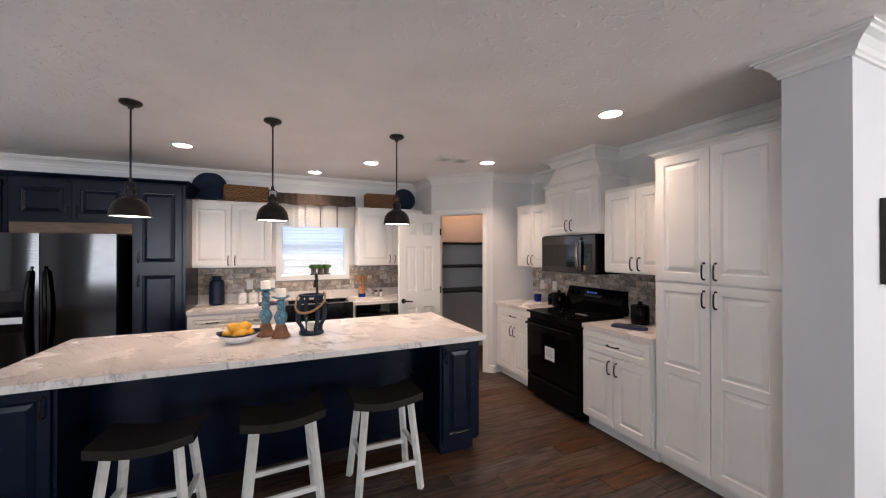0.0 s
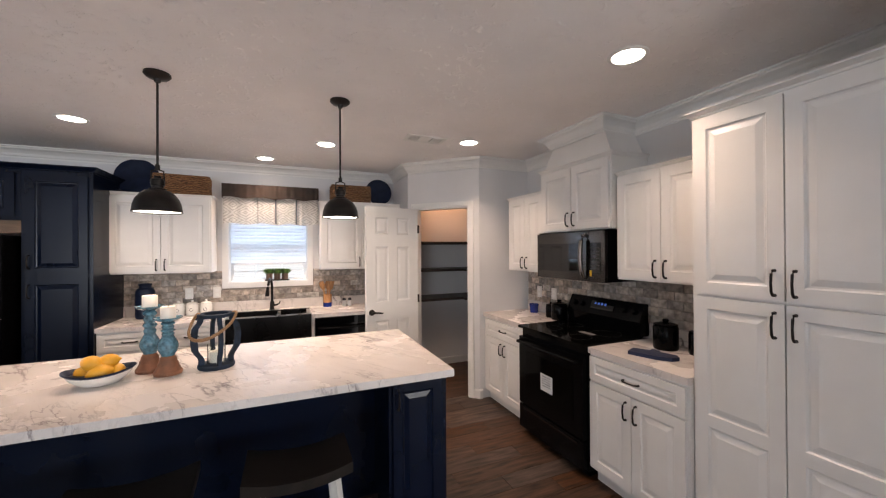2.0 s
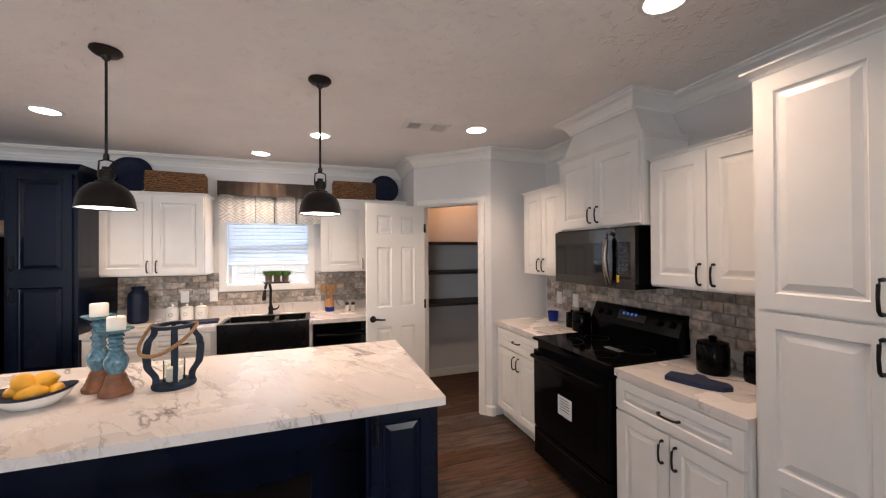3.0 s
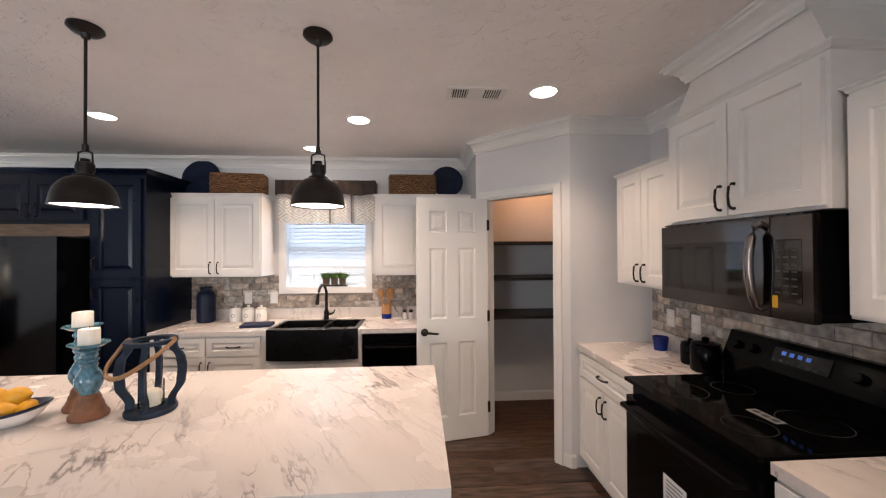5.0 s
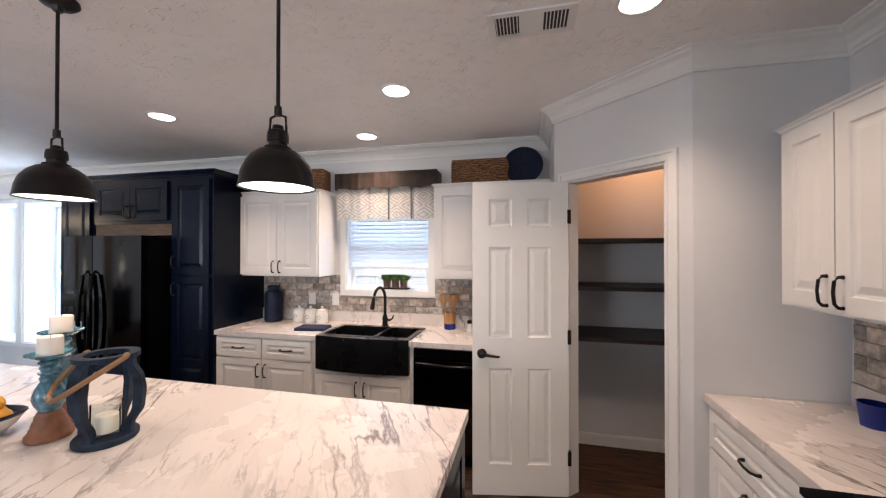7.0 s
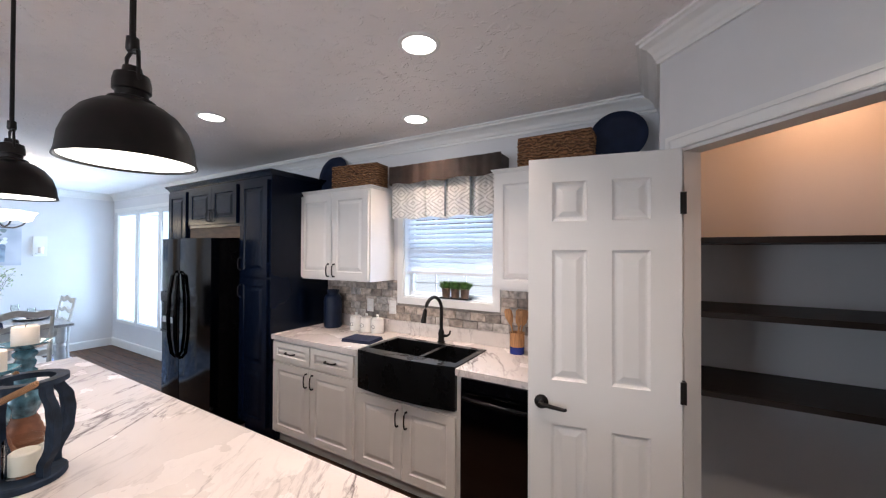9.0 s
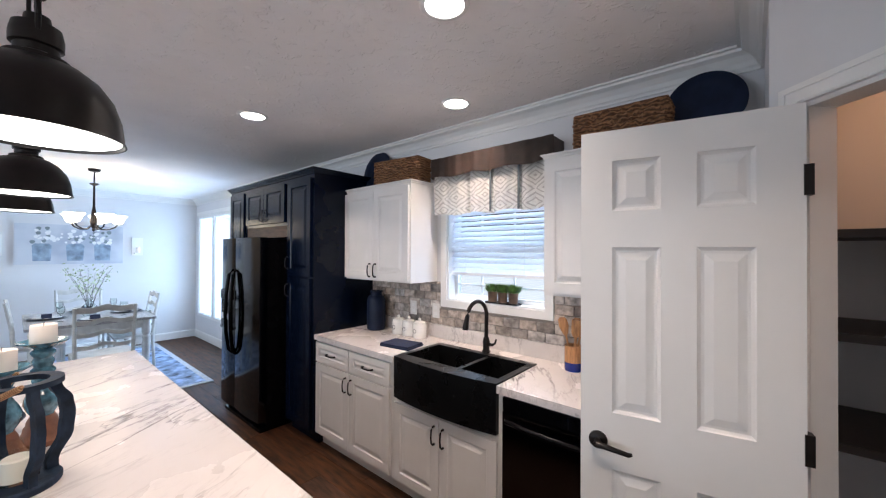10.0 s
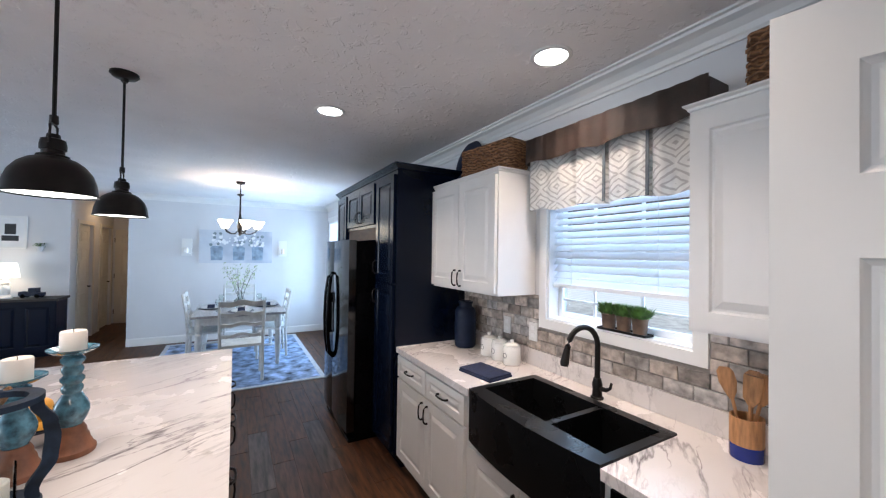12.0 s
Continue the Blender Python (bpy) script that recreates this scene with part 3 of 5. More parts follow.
def drape(name, material, x0, x1, zt, zb, y, amp, freq, scallop=0.0, pleats=()):
    bm = bmesh.new()
    nx, nz = 120, 8
    grid = []
    for i in range(nx + 1):
        u = i / nx
        x = x0 + (x1 - x0) * u
        row = []
        for k in range(nz + 1):
            v = k / nz
            w = amp * math.sin(u * freq) * (0.4 + 0.6 * v) + amp * 0.5 * math.sin(u * freq * 2.3 + 1)
            fold = sum(0.03 * math.exp(-((u - p) / 0.012) ** 2) for p in pleats)
            low = zb + scallop * math.sin(u * 21)
            row.append(bm.verts.new((x, y - w + fold, zt + (low - zt) * v)))
        grid.append(row)
    for i in range(nx):
        for k in range(nz):
            bm.faces.new((grid[i][k], grid[i + 1][k], grid[i + 1][k + 1], grid[i][k + 1]))
    bmesh.ops.solidify(bm, geom=bm.faces[:], thickness=0.004)
    return finish(name, bm, material, va, None, True)


drape("skirt", DIAMOND, -0.09, 0.885, 2.20, 1.882, 5.125, 0.007, 34, 0.009, (0.33, 0.53, 0.75))
drape("header", BROWNCLOTH, -0.10, 0.885, 2.312, 2.165, 5.095, 0.006, 34, 0.008)
for p in (0.53, 0.75):
    x = -0.09 + 0.975 * p
    box("pleat", PLEAT, x - 0.007, x + 0.007, 5.112, 5.117, 1.884, 2.17, va, 0.002)
box("board", BROWNCLOTH, -0.096, 0.88, 5.10, BACK - 0.002, 2.285, 2.30, va)
for x in (-0.10, 0.878):
    box("return", BROWNCLOTH, x, x + 0.008, 5.10, BACK - 0.002, 2.16, 2.30, va, 0)

# ---- cabinets ----


def cab(name, x, y, rz, w, d, z0, z1, material, label, fronts, toe=0.0, crown=None, group=""):
    """A cabinet: local x runs along its front, its front is at local y=0 and its back at d. fronts: (x0, x1, z0, z1, rails, handle)."""
    c = thing(name, x, y, 0, rz, label, "cabinet", group)
    rows = [(0, w, 0, d, z0 + toe, z1)]
    if toe:
        rows.append((0, w, 0.06, d, z0, z0 + toe))
    boxes("body", material, rows, c, 0.002)
    for fx0, fx1, fz0, fz1, rails, handle in fronts:
        panel_front(c, "drawer" if fz1 - fz0 < 0.2 else "door", material, fx0, fx1, fz0, fz1, -0.001, rails, handle)
    if crown:
        cornice(c, material, 0, w, 0, z1, d, *crown)
    return c


def pair(x0, x1, z0, z1, at, rails=()):
    """Two doors that meet in the middle, with pulls on the meeting stiles at height at."""
    m = (x0 + x1) / 2
    return [(x0, m - 0.003, z0, z1, rails, (m - 0.035, at, True)), (m + 0.003, x1, z0, z1, rails, (m + 0.035, at, True))]


NF = 4.625
cab("pantry_cabinet", -1.43, NF, 0, 0.45, 0.62, 0, 2.25, NAVY, "navy painted tall cabinet beside the refrigerator",
    [(0.03, 0.42, 1.39, 2.22, (), (0.055, 1.5, True)), (0.03, 0.42, 0.12, 1.37, (0.62,), (0.055, 1.26, True))], 0.1, (False, True, 0.05, 0.035))
cab("overhead_cabinet", -2.335, NF, 0, 0.903, 0.62, 1.84, 2.25, NAVY, "navy painted cabinet above the refrigerator",
    pair(0.03, 0.873, 1.87, 2.22, 1.95), 0, (False, False, 0.05, 0.035))
cab("pantry_cabinet", -2.76, NF, 0, 0.423, 0.62, 0, 2.25, NAVY, "navy painted tall cabinet at the end of the run",
    [(0.03, 0.39, 1.39, 2.22, (), (0.36, 1.5, True)), (0.03, 0.39, 0.12, 1.37, (0.62,), (0.36, 1.26, True))], 0.1, (True, False, 0.05, 0.035))

UF = 4.945
cab("wall_cabinet", -1.008, UF, 0, 0.84, 0.303, 1.365, 2.125, WHITE, "white raised-panel wall cabinet beside the window", pair(0.012, 0.828, 1.38, 2.105, 1.45), 0, (True, True, 0.025, 0.018), "white wall cabinets")
cab("wall_cabinet", 0.895, UF, 0, 0.932, 0.303, 1.365, 2.125, WHITE, "white raised-panel wall cabinet by the closet", pair(0.012, 0.92, 1.38, 2.105, 1.45), 0, (True, False, 0.025, 0.018), "white wall cabinets")

BF = 4.66
cab("base_cabinet", -0.975, BF, 0, 0.935, 0.588, 0, 0.875, WHITE, "white base cabinet with two drawers over two doors",
    [(0.015, 0.46, 0.705, 0.86, (), (0.237, 0.782, False)), (0.475, 0.92, 0.705, 0.86, (), (0.697, 0.782, False))] + pair(0.015, 0.92, 0.12, 0.69, 0.6), 0.1, None, "white base cabinets")
cab("base_cabinet", -0.038, BF, 0, 0.845, 0.588, 0, 0.645, WHITE, "white sink base cabinet with two doors", pair(0.03, 0.815, 0.12, 0.62, 0.52), 0.1, None, "white base cabinets")
for x in (-0.038, 0.779):
    tagged(box("sink_side_filler", WHITE, x, x + 0.028, BF, BF + 0.05, 0.646, 0.87), "white filler strip beside the apron sink", "filler")
cab("base_cabinet", 1.425, BF, 0, 0.40, 0.588, 0, 0.875, WHITE, "white narrow base cabinet by the closet", [(0.01, 0.39, 0.12, 0.86, (), (0.05, 0.6, True))], 0.1, None, "white base cabinets")


def counter(name, rows, label, x=0.0, y=0.0, rz=0.0):
    c = thing(name, x, y, 0, rz, label, "countertop")
    boxes("top", MARBLE, rows, c, 0.006)
    return c


counter("countertop", [(-0.978, -0.010, 4.632, BACK - 0.002, 0.876, 0.915), (0.781, 1.828, 4.632, BACK - 0.002, 0.876, 0.915), (-0.010, 0.781, 5.105, BACK - 0.002, 0.876, 0.915),
                       (-0.978, 1.828, BACK - 0.022, BACK - 0.003, 0.916, 1.02)], "white marble-look laminate countertop with low backsplash")

# east run: local x runs towards the south
EF = 2.475
cab("pantry_cabinet", EF, 1.812, -90, 0.757, 0.573, 0, 2.235, WHITE, "tall white raised-panel cabinet with four doors",
    pair(0.02, 0.752, 1.354, 2.222, 1.43) + pair(0.02, 0.752, 0.115, 1.340, 1.25, (0.734,)), 0.09, (True, True, 0.035, 0.03))
boxes("end_panel", WHITE, [(EF + 0.02, 3.0, 1.024, 1.052, 0, 2.235)], None).name = "cabinet_filler"
tagged(bpy.data.objects["cabinet_filler"], "white filler panel between tall cabinet and wall", "filler")
EB = 2.45
cab("base_cabinet", EB, 2.485, -90, 0.67, 0.597, 0, 0.875, WHITE, "white base cabinet with one drawer over two doors",
    [(0.012, 0.655, 0.705, 0.86, (), (0.335, 0.782, False))] + pair(0.012, 0.655, 0.12, 0.69, 0.6), 0.1, None, "white base cabinets")
cab("base_cabinet", EB + 0.04, 4.005, -90, 0.735, 0.557, 0, 0.875, WHITE, "white base cabinet by the closet wall",
    [(0.05, 0.723, 0.705, 0.86, (), (0.387, 0.782, False))] + pair(0.05, 0.723, 0.12, 0.69, 0.6), 0.1, None, "white base cabinets")
counter("countertop", [(2.43, EAST - 0.002, 1.815, 2.487, 0.876, 0.915), (EAST - 0.022, EAST - 0.003, 1.815, 2.487, 0.916, 1.02)], "white marble-look countertop beside the range")
counter("countertop", [(2.47, EAST - 0.002, 3.268, 4.007, 0.876, 0.915), (EAST - 0.022, EAST - 0.003, 3.268, 3.985, 0.916, 1.02)], "white marble-look countertop by the closet wall")
EU = 2.715
cab("wall_cabinet", EU, 2.485, -90, 0.672, 0.332, 1.365, 2.095, WHITE, "white raised-panel wall cabinet beside the microwave", pair(0.012, 0.66, 1.38, 2.08, 1.45), 0, (True, False, 0.025, 0.018), "white wall cabinets")
cab("wall_cabinet", EU, 3.878, -90, 0.582, 0.332, 1.365, 2.095, WHITE, "white raised-panel wall cabinet near the closet", pair(0.04, 0.578, 1.38, 2.08, 1.45), 0, (True, False, 0.025, 0.018), "white wall cabinets")
hc = cab("wall_cabinet", EU - 0.035, 3.292, -90, 0.785, 0.367, 1.727, 2.255, WHITE, "white wall cabinet above the microwave with tapered hood", pair(0.03, 0.77, 1.74, 2.235, 1.82), 0, (True, True, 0.03, 0.02), "white wall cabinets")
bm = bmesh.new()
lo = [bm.verts.new(p) for p in ((0.02, 0.02, 2.28), (0.765, 0.02, 2.28), (0.765, 0.36, 2.28), (0.02, 0.36, 2.28))]
hi = [bm.verts.new(p) for p in ((0.118, 0.045, 2.47), (0.682, 0.045, 2.47), (0.682, 0.36, 2.47), (0.118, 0.36, 2.47))]
tp = [bm.verts.new(p) for p in ((0.118, 0.045, 2.555), (0.682, 0.045, 2.555), (0.682, 0.36, 2.555), (0.118, 0.36, 2.555))]
for a, b in ((lo, hi), (hi, tp)):
    for i in range(4):
        bm.faces.new((a[i], a[(i + 1) % 4], b[(i + 1) % 4], b[i]))
bm.faces.new(lo)
bm.faces.new(tp)
finish("hood", bm, WHITE, hc)

# island
isl = thing("kitchen_island", 0, 0, 0, 0, "navy kitchen island with overhanging marble-look top", "island")
box("top", MARBLE, -1.455, 1.405, 2.433, 3.565, 0.876, 0.915, isl, 0.007)
boxes("body", NAVY, [(-1.42, 1.375, 2.88, 3.535, 0.09, 0.875), (-1.36, 1.33, 2.95, 3.48, 0, 0.09), (1.055, 1.375, 2.52, 2.88, 0.09, 0.875), (1.075, 1.355, 2.56, 2.88, 0, 0.09),
                     (-1.42, -1.10, 2.52, 2.88, 0.09, 0.875), (-1.40, -1.12, 2.56, 2.88, 0, 0.09)], isl, 0.003)
panel_front(isl, "door", NAVY, 1.075, 1.355, 0.12, 0.855, 2.519, (), (1.10, 0.77, True), 0.05)
panel_front(isl, "door", NAVY, -1.40, -1.12, 0.12, 0.855, 2.519, (), (-1.145, 0.77, True), 0.05)
bm = bmesh.new()
add_panels(bm, [0, 0.07, 0.93, 1.0], [0, 0.08, 0.68, 0.76], {(1, 1)})
finish("end_panel", bm, NAVY, isl, pose(1.396, 2.53, 0.1, 0, 0, 90))
for i in range(5):
    x = 1.33 - i * 0.545
    for z0, z1 in ((0.69, 0.85), (0.12, 0.67)):
        w = 0.52
        bm = bmesh.new()
        f = 0.045
        add_panels(bm, [0, f, w - f, w], [0, f, z1 - z0 - f, z1 - z0], {(1, 1)})
        d = finish("drawer" if z0 > 0.5 else "door", bm, NAVY, isl, pose(x, 3.556, z0, 0, 0, 180))
        pull(d, w / 2 if z0 > 0.5 else w - 0.04, 0.08 if z0 > 0.5 else 0.47, z0 < 0.5)

# ---- appliances ----
fr = thing("refrigerator", -2.357, 4.40, 0, 0, "black stainless side-by-side refrigerator with dispenser", "refrigerator")
FW = 0.874
boxes("body", BLACK, [(0.004, FW - 0.004, 0.075, 0.82, 0.03, 1.715), (0.03, FW - 0.03, 0.03, 0.8, 0, 0.03)], fr, 0.006)
DX = 0.337


def fridge_door(x0, x1):
    bm = bmesh.new()
    n = 10
    pts = [(x0 + (x1 - x0) * i / n, -0.012 * math.sin(math.pi * i / n) + 0.004) for i in range(n + 1)]
    lo_, hi_ = [], []
    for z, acc in ((0.1, lo_), (1.725, hi_)):
        acc += [bm.verts.new((x, y, z)) for x, y in pts] + [bm.verts.new((x1, 0.068, z)), bm.verts.new((x0, 0.068, z))]
    bm.faces.new(lo_)
    bm.faces.new(hi_)
    for i in range(len(lo_)):
        j = (i + 1) % len(lo_)
        bm.faces.new((lo_[i], lo_[j], hi_[j], hi_[i]))
    return finish("door", bm, FRIDGESTEEL, fr, None, True, 0.004)


dl, dr_ = fridge_door(0.0, DX - 0.004), fridge_door(DX + 0.004, FW)
for d, x, s in ((dl, DX - 0.045, -1), (dr_, DX + 0.045, 1)):
    tube("handle", BLACK, [(x + s * 0.0, 0.0, 0.62), (x + s * 0.004, -0.035, 0.66), (x + s * 0.014, -0.055, 0.82), (x + s * 0.018, -0.06, 1.0), (x + s * 0.014, -0.055, 1.2), (x + s * 0.004, -0.035, 1.38), (x, 0.0, 1.42)], [0.014, 0.016, 0.017, 0.017, 0.017, 0.016, 0.014], d, None, 10)
boxes("dispenser", BLACKGLASS, [(0.03, 0.27, -0.014, 0.0, 0.86, 1.12)], fr, 0.004)
box("dispenser_panel", BLACKSTEEL, 0.02, 0.28, -0.018, 0.0, 1.125, 1.22, fr, 0.003)
box("dispenser_tray", BLACKSTEEL, 0.02, 0.28, -0.018, 0.0, 0.835, 0.857, fr, 0.003)
box("note", PAPER, 0.06, 0.25, -0.017, -0.015, 0.93, 0.985, fr, 0)

tagged(box("refrigerator_gap_board", mat("unpainted_filler_wood", (0.13, 0.085, 0.055), 0.6, vary=0.15, scale=9, stretch=(1, 1, 6)), -2.332, -1.434, NF + 0.01, NF + 0.03, 1.735, 1.838), "unpainted brown filler board above the refrigerator", "filler board")

dw = thing("dishwasher", 0.815, BF - 0.03, 0, 0, "black stainless dishwasher under the counter", "dishwasher")
box("body", BLACK, 0, 0.603, 0.04, 0.58, 0.02, 0.873, dw)
box("door", BLACKSTEEL, 0.004, 0.599, 0, 0.038, 0.12, 0.80, dw, 0.006)
box("control_strip", BLACKGLASS, 0.004, 0.599, 0.002, 0.04, 0.804, 0.868, dw, 0.004)
tube("handle", BLACK, [(0.03, 0, 0.765), (0.04, -0.03, 0.765), (0.15, -0.042, 0.762), (0.30, -0.046, 0.76), (0.45, -0.042, 0.762), (0.56, -0.03, 0.765), (0.57, 0, 0.765)], 0.013, dw, None, 10)

# apron sink
sk = thing("apron_sink", 0, 0, 0, 0, "black double-bowl farmhouse sink with bowed apron", "sink")
bm = bmesh.new()
n = 16
top_ = []
for i in range(n + 1):
    u = i / n
    x = -0.006 + 0.782 * u
    y = 4.638 - 0.036 * math.sin(math.pi * u) ** 0.8
    top_.append((x, y))
va_ = [bm.verts.new((x, y, 0.655)) for x, y in top_] + [bm.verts.new((0.776, 4.70, 0.655)), bm.verts.new((-0.006, 4.70, 0.655))]
vb_ = [bm.verts.new((x, y, 0.922)) for x, y in top_] + [bm.verts.new((0.776, 4.70, 0.922)), bm.verts.new((-0.006, 4.70, 0.922))]
bm.faces.new(va_)
bm.faces.new(vb_)
for i in range(len(va_)):
    j = (i + 1) % len(va_)
    bm.faces.new((va_[i], va_[j], vb_[j], vb_[i]))
finish("apron", bm, SINKBLACK, sk, None, True, 0.006)
boxes("rim", SINKBLACK, [(-0.008, 0.03, 4.70, 5.10, 0.70, 0.922), (0.74, 0.778, 4.70, 5.10, 0.70, 0.922), (0.03, 0.74, 5.05, 5.10, 0.70, 0.922), (0.03, 0.74, 4.70, 4.712, 0.70, 0.922), (0.445, 0.475, 4.712, 5.05, 0.70, 0.915), (0.03, 0.74, 4.712, 5.05, 0.68, 0.70)], sk, 0.004)
for x in (0.24, 0.61):
    lathe("drain", BRONZE, [(0.0, 0.701), (0.04, 0.701), (0.042, 0.704), (0.03, 0.705), (0.0, 0.703)], sk, None, 16, x, 4.9)

fc = thing("kitchen_faucet", 0.385, 5.135, 0.915, 0, "dark bronze gooseneck pull-down faucet", "faucet")
lathe("base", BRONZE, [(0.0, 0), (0.03, 0), (0.031, 0.008), (0.024, 0.014), (0.022, 0.05), (0.025, 0.07), (0.018, 0.10), (0.0, 0.10)], fc)
goose = [(0, 0, 0.09), (0, 0, 0.20)] + [(-0.035 * (i / 10), -0.085 + 0.085 * math.cos(math.pi * i / 10), 0.27 + 0.085 * math.sin(math.pi * i / 10)) for i in range(11)] + [(-0.037, -0.172, 0.25)]
tube("spout", BRONZE, goose, 0.0135, fc, None, 12)
tube("spray_head", BRONZE, [(-0.037, -0.170, 0.265), (-0.039, -0.178, 0.23), (-0.041, -0.186, 0.19), (-0.041, -0.188, 0.175)], [0.014, 0.017, 0.021, 0.018], fc, None, 12)
tube("lever", BRONZE, [(0.02, 0, 0.055), (0.05, 0, 0.056), (0.075, -0.005, 0.072), (0.085, -0.01, 0.10)], [0.013, 0.010, 0.007, 0.006], fc, None, 8)

# range: local x towards the south, front at local y=0
rg = thing("electric_range", 2.40, 3.258, 0, -90, "black glass-top electric range with oven", "range")
RW = 0.755
boxes("body", BLACK, [(0, RW, 0.045, 0.645, 0.05, 0.905), (0.03, RW - 0.03, 0.08, 0.6, 0, 0.05)], rg, 0.004)
box("cooktop", COOKGLASS, -0.004, RW + 0.004, 0.0, 0.57, 0.906, 0.925, rg, 0.006)
box("door", BLACK, 0.006, RW - 0.006, 0.004, 0.044, 0.27, 0.835, rg, 0.008)
box("door_glass", COOKGLASS, 0.10, RW - 0.10, 0.001, 0.01, 0.38, 0.72, rg, 0.004)
box("drawer", BLACK, 0.006, RW - 0.006, 0.006, 0.044, 0.06, 0.255, rg, 0.008)
box("drawer_lip", BLACKSTEEL, 0.06, RW - 0.06, 0.0, 0.012, 0.222, 0.24, rg, 0.004)
tube("handle", BLACK, [(0.04, 0.01, 0.80), (0.045, -0.04, 0.80), (0.38, -0.05, 0.80), (0.71, -0.04, 0.80), (0.715, 0.01, 0.80)], 0.013, rg, None, 10)
prism("backguard", BLACK, [(0.555, 0.925), (0.645, 0.925), (0.645, 1.165), (0.60, 1.165), (0.545, 1.03)], RW, rg, pose(RW, 0, 0, 0, 0, 90), 0.004)
slope = pose(0, 0.572, 1.10, 0, 0, 0) @ pose(0, 0, 0, -22, 0, 0)
for x in (0.07, 0.16, 0.60, 0.69):
    lathe("knob", BLACK, [(0.0, 0.0), (0.022, 0.0), (0.021, 0.014), (0.016, 0.022), (0.0, 0.022)], rg, slope @ pose(x, 0, 0, 90, 0, 0), 16)
box("display", BLACKGLASS, 0.26, 0.50, -0.004, 0.004, -0.03, 0.04, rg, 0.002, m=slope)
boxes("button", INK, [(0.27 + i * 0.028, 0.29 + i * 0.028, -0.006, -0.003, -0.026, -0.014) for i in range(8)], rg, 0, slope)
for x, y, r in ((0.2, 0.16, 0.11), (0.56, 0.16, 0.085), (0.2, 0.42, 0.085), (0.56, 0.42, 0.11)):
    bm = bmesh.new()
    rings = [[bm.verts.new((x + q * math.cos(2 * math.pi * i / 48), y + q * math.sin(2 * math.pi * i / 48), 0.9254)) for i in range(48)] for q in (r - 0.0012, r + 0.0012)]
    for i in range(48):
        bm.faces.new((rings[0][i], rings[0][i - 1], rings[1][i - 1], rings[1][i]))
    finish("burner_ring", bm, INK, rg)
boxes("clock_digit", emit("lit_blue_digits", (0.08, 0.2, 0.7), 0.3), [(0.30 + i * 0.035, 0.318 + i * 0.035, -0.0065, -0.0045, 0.008, 0.026) for i in range(4)], rg, 0, slope)
box("energy_label", PAPER, 0.30, 0.44, -0.001, 0.0005, 0.47, 0.60, rg, 0)
boxes("label_line", INK, [(0.32, 0.42, -0.0018, -0.0011, 0.58 - i * 0.018, 0.584 - i * 0.018) for i in range(5)], rg, 0)
box("cooktop_card", mat("grey_card", (0.25, 0.25, 0.25), 0.6), 0.43, 0.56, 0.27, 0.315, 0.9262, 0.9275, rg, 0)
boxes("card_line", INK, [(0.44 + i * 0.04, 0.47 + i * 0.04, 0.28, 0.305, 0.9276, 0.928) for i in range(3)], rg, 0)

mw = thing("microwave_oven", 2.64, 3.298, 0, -90, "black stainless over-range microwave with glass door", "microwave")
MW_ = 0.763
boxes("body", BLACK, [(0.004, MW_ - 0.004, 0.03, 0.40, 1.345, 1.724), (0.02, MW_ - 0.02, 0.05, 0.39, 1.335, 1.345)], mw, 0.004)
boxes("door", BLACKSTEEL, [(0, 0.612, 0, 0.03, 1.625, 1.712), (0, 0.612, 0, 0.03, 1.335, 1.398), (0, 0.022, 0, 0.03, 1.398, 1.625), (0.545, 0.612, 0, 0.03, 1.398, 1.625)], mw, 0.003)
box("door_glass", BLACKGLASS, 0.022, 0.545, 0.001, 0.02, 1.398, 1.625, mw, 0.002)
box("door_screen", mat("dark_door_screen", (0.008, 0.008, 0.009), 0.06, spec=0.45), 0.062, 0.50, -0.0006, 0.0008, 1.425, 1.575, mw, 0)
box("control_panel", BLACKGLASS, 0.616, MW_ - 0.036, 0.0, 0.03, 1.40, 1.625, mw, 0.003)
boxes("control_frame", BLACKSTEEL, [(0.616, MW_, 0.0, 0.03, 1.627, 1.712), (0.616, MW_, 0.0, 0.03, 1.335, 1.398), (MW_ - 0.034, MW_, 0.0, 0.03, 1.398, 1.627)], mw, 0.003)
tube("handle", mat("bronze_tinted_steel", (0.27, 0.225, 0.20), 0.24, 1.0), [(0.578, 0.0, 1.362), (0.576, -0.022, 1.372), (0.571, -0.034, 1.415), (0.567, -0.041, 1.48), (0.566, -0.043, 1.53), (0.567, -0.041, 1.58), (0.571, -0.034, 1.64), (0.576, -0.022, 1.678), (0.578, 0.0, 1.69)], [0.012, 0.014, 0.016, 0.017, 0.017, 0.017, 0.016, 0.014, 0.012], mw, None, 12)
boxes("key", mat("grey_print", (0.05, 0.05, 0.052), 0.6), [(0.633 + c * 0.03, 0.652 + c * 0.03, -0.0016, 0.0005, 1.43 + r * 0.026, 1.436 + r * 0.026) for c in range(3) for r in range(7)], mw, 0)
box("tag", YELLOWTAG, 0.622, 0.641, -0.002, 0.0005, 1.375, 1.42, mw, 0)
boxes("vent_slot", INK, [(0.03 + i * 0.06, 0.075 + i * 0.06, -0.0008, 0.001, 1.7135, 1.7225) for i in range(12)], mw, 0)

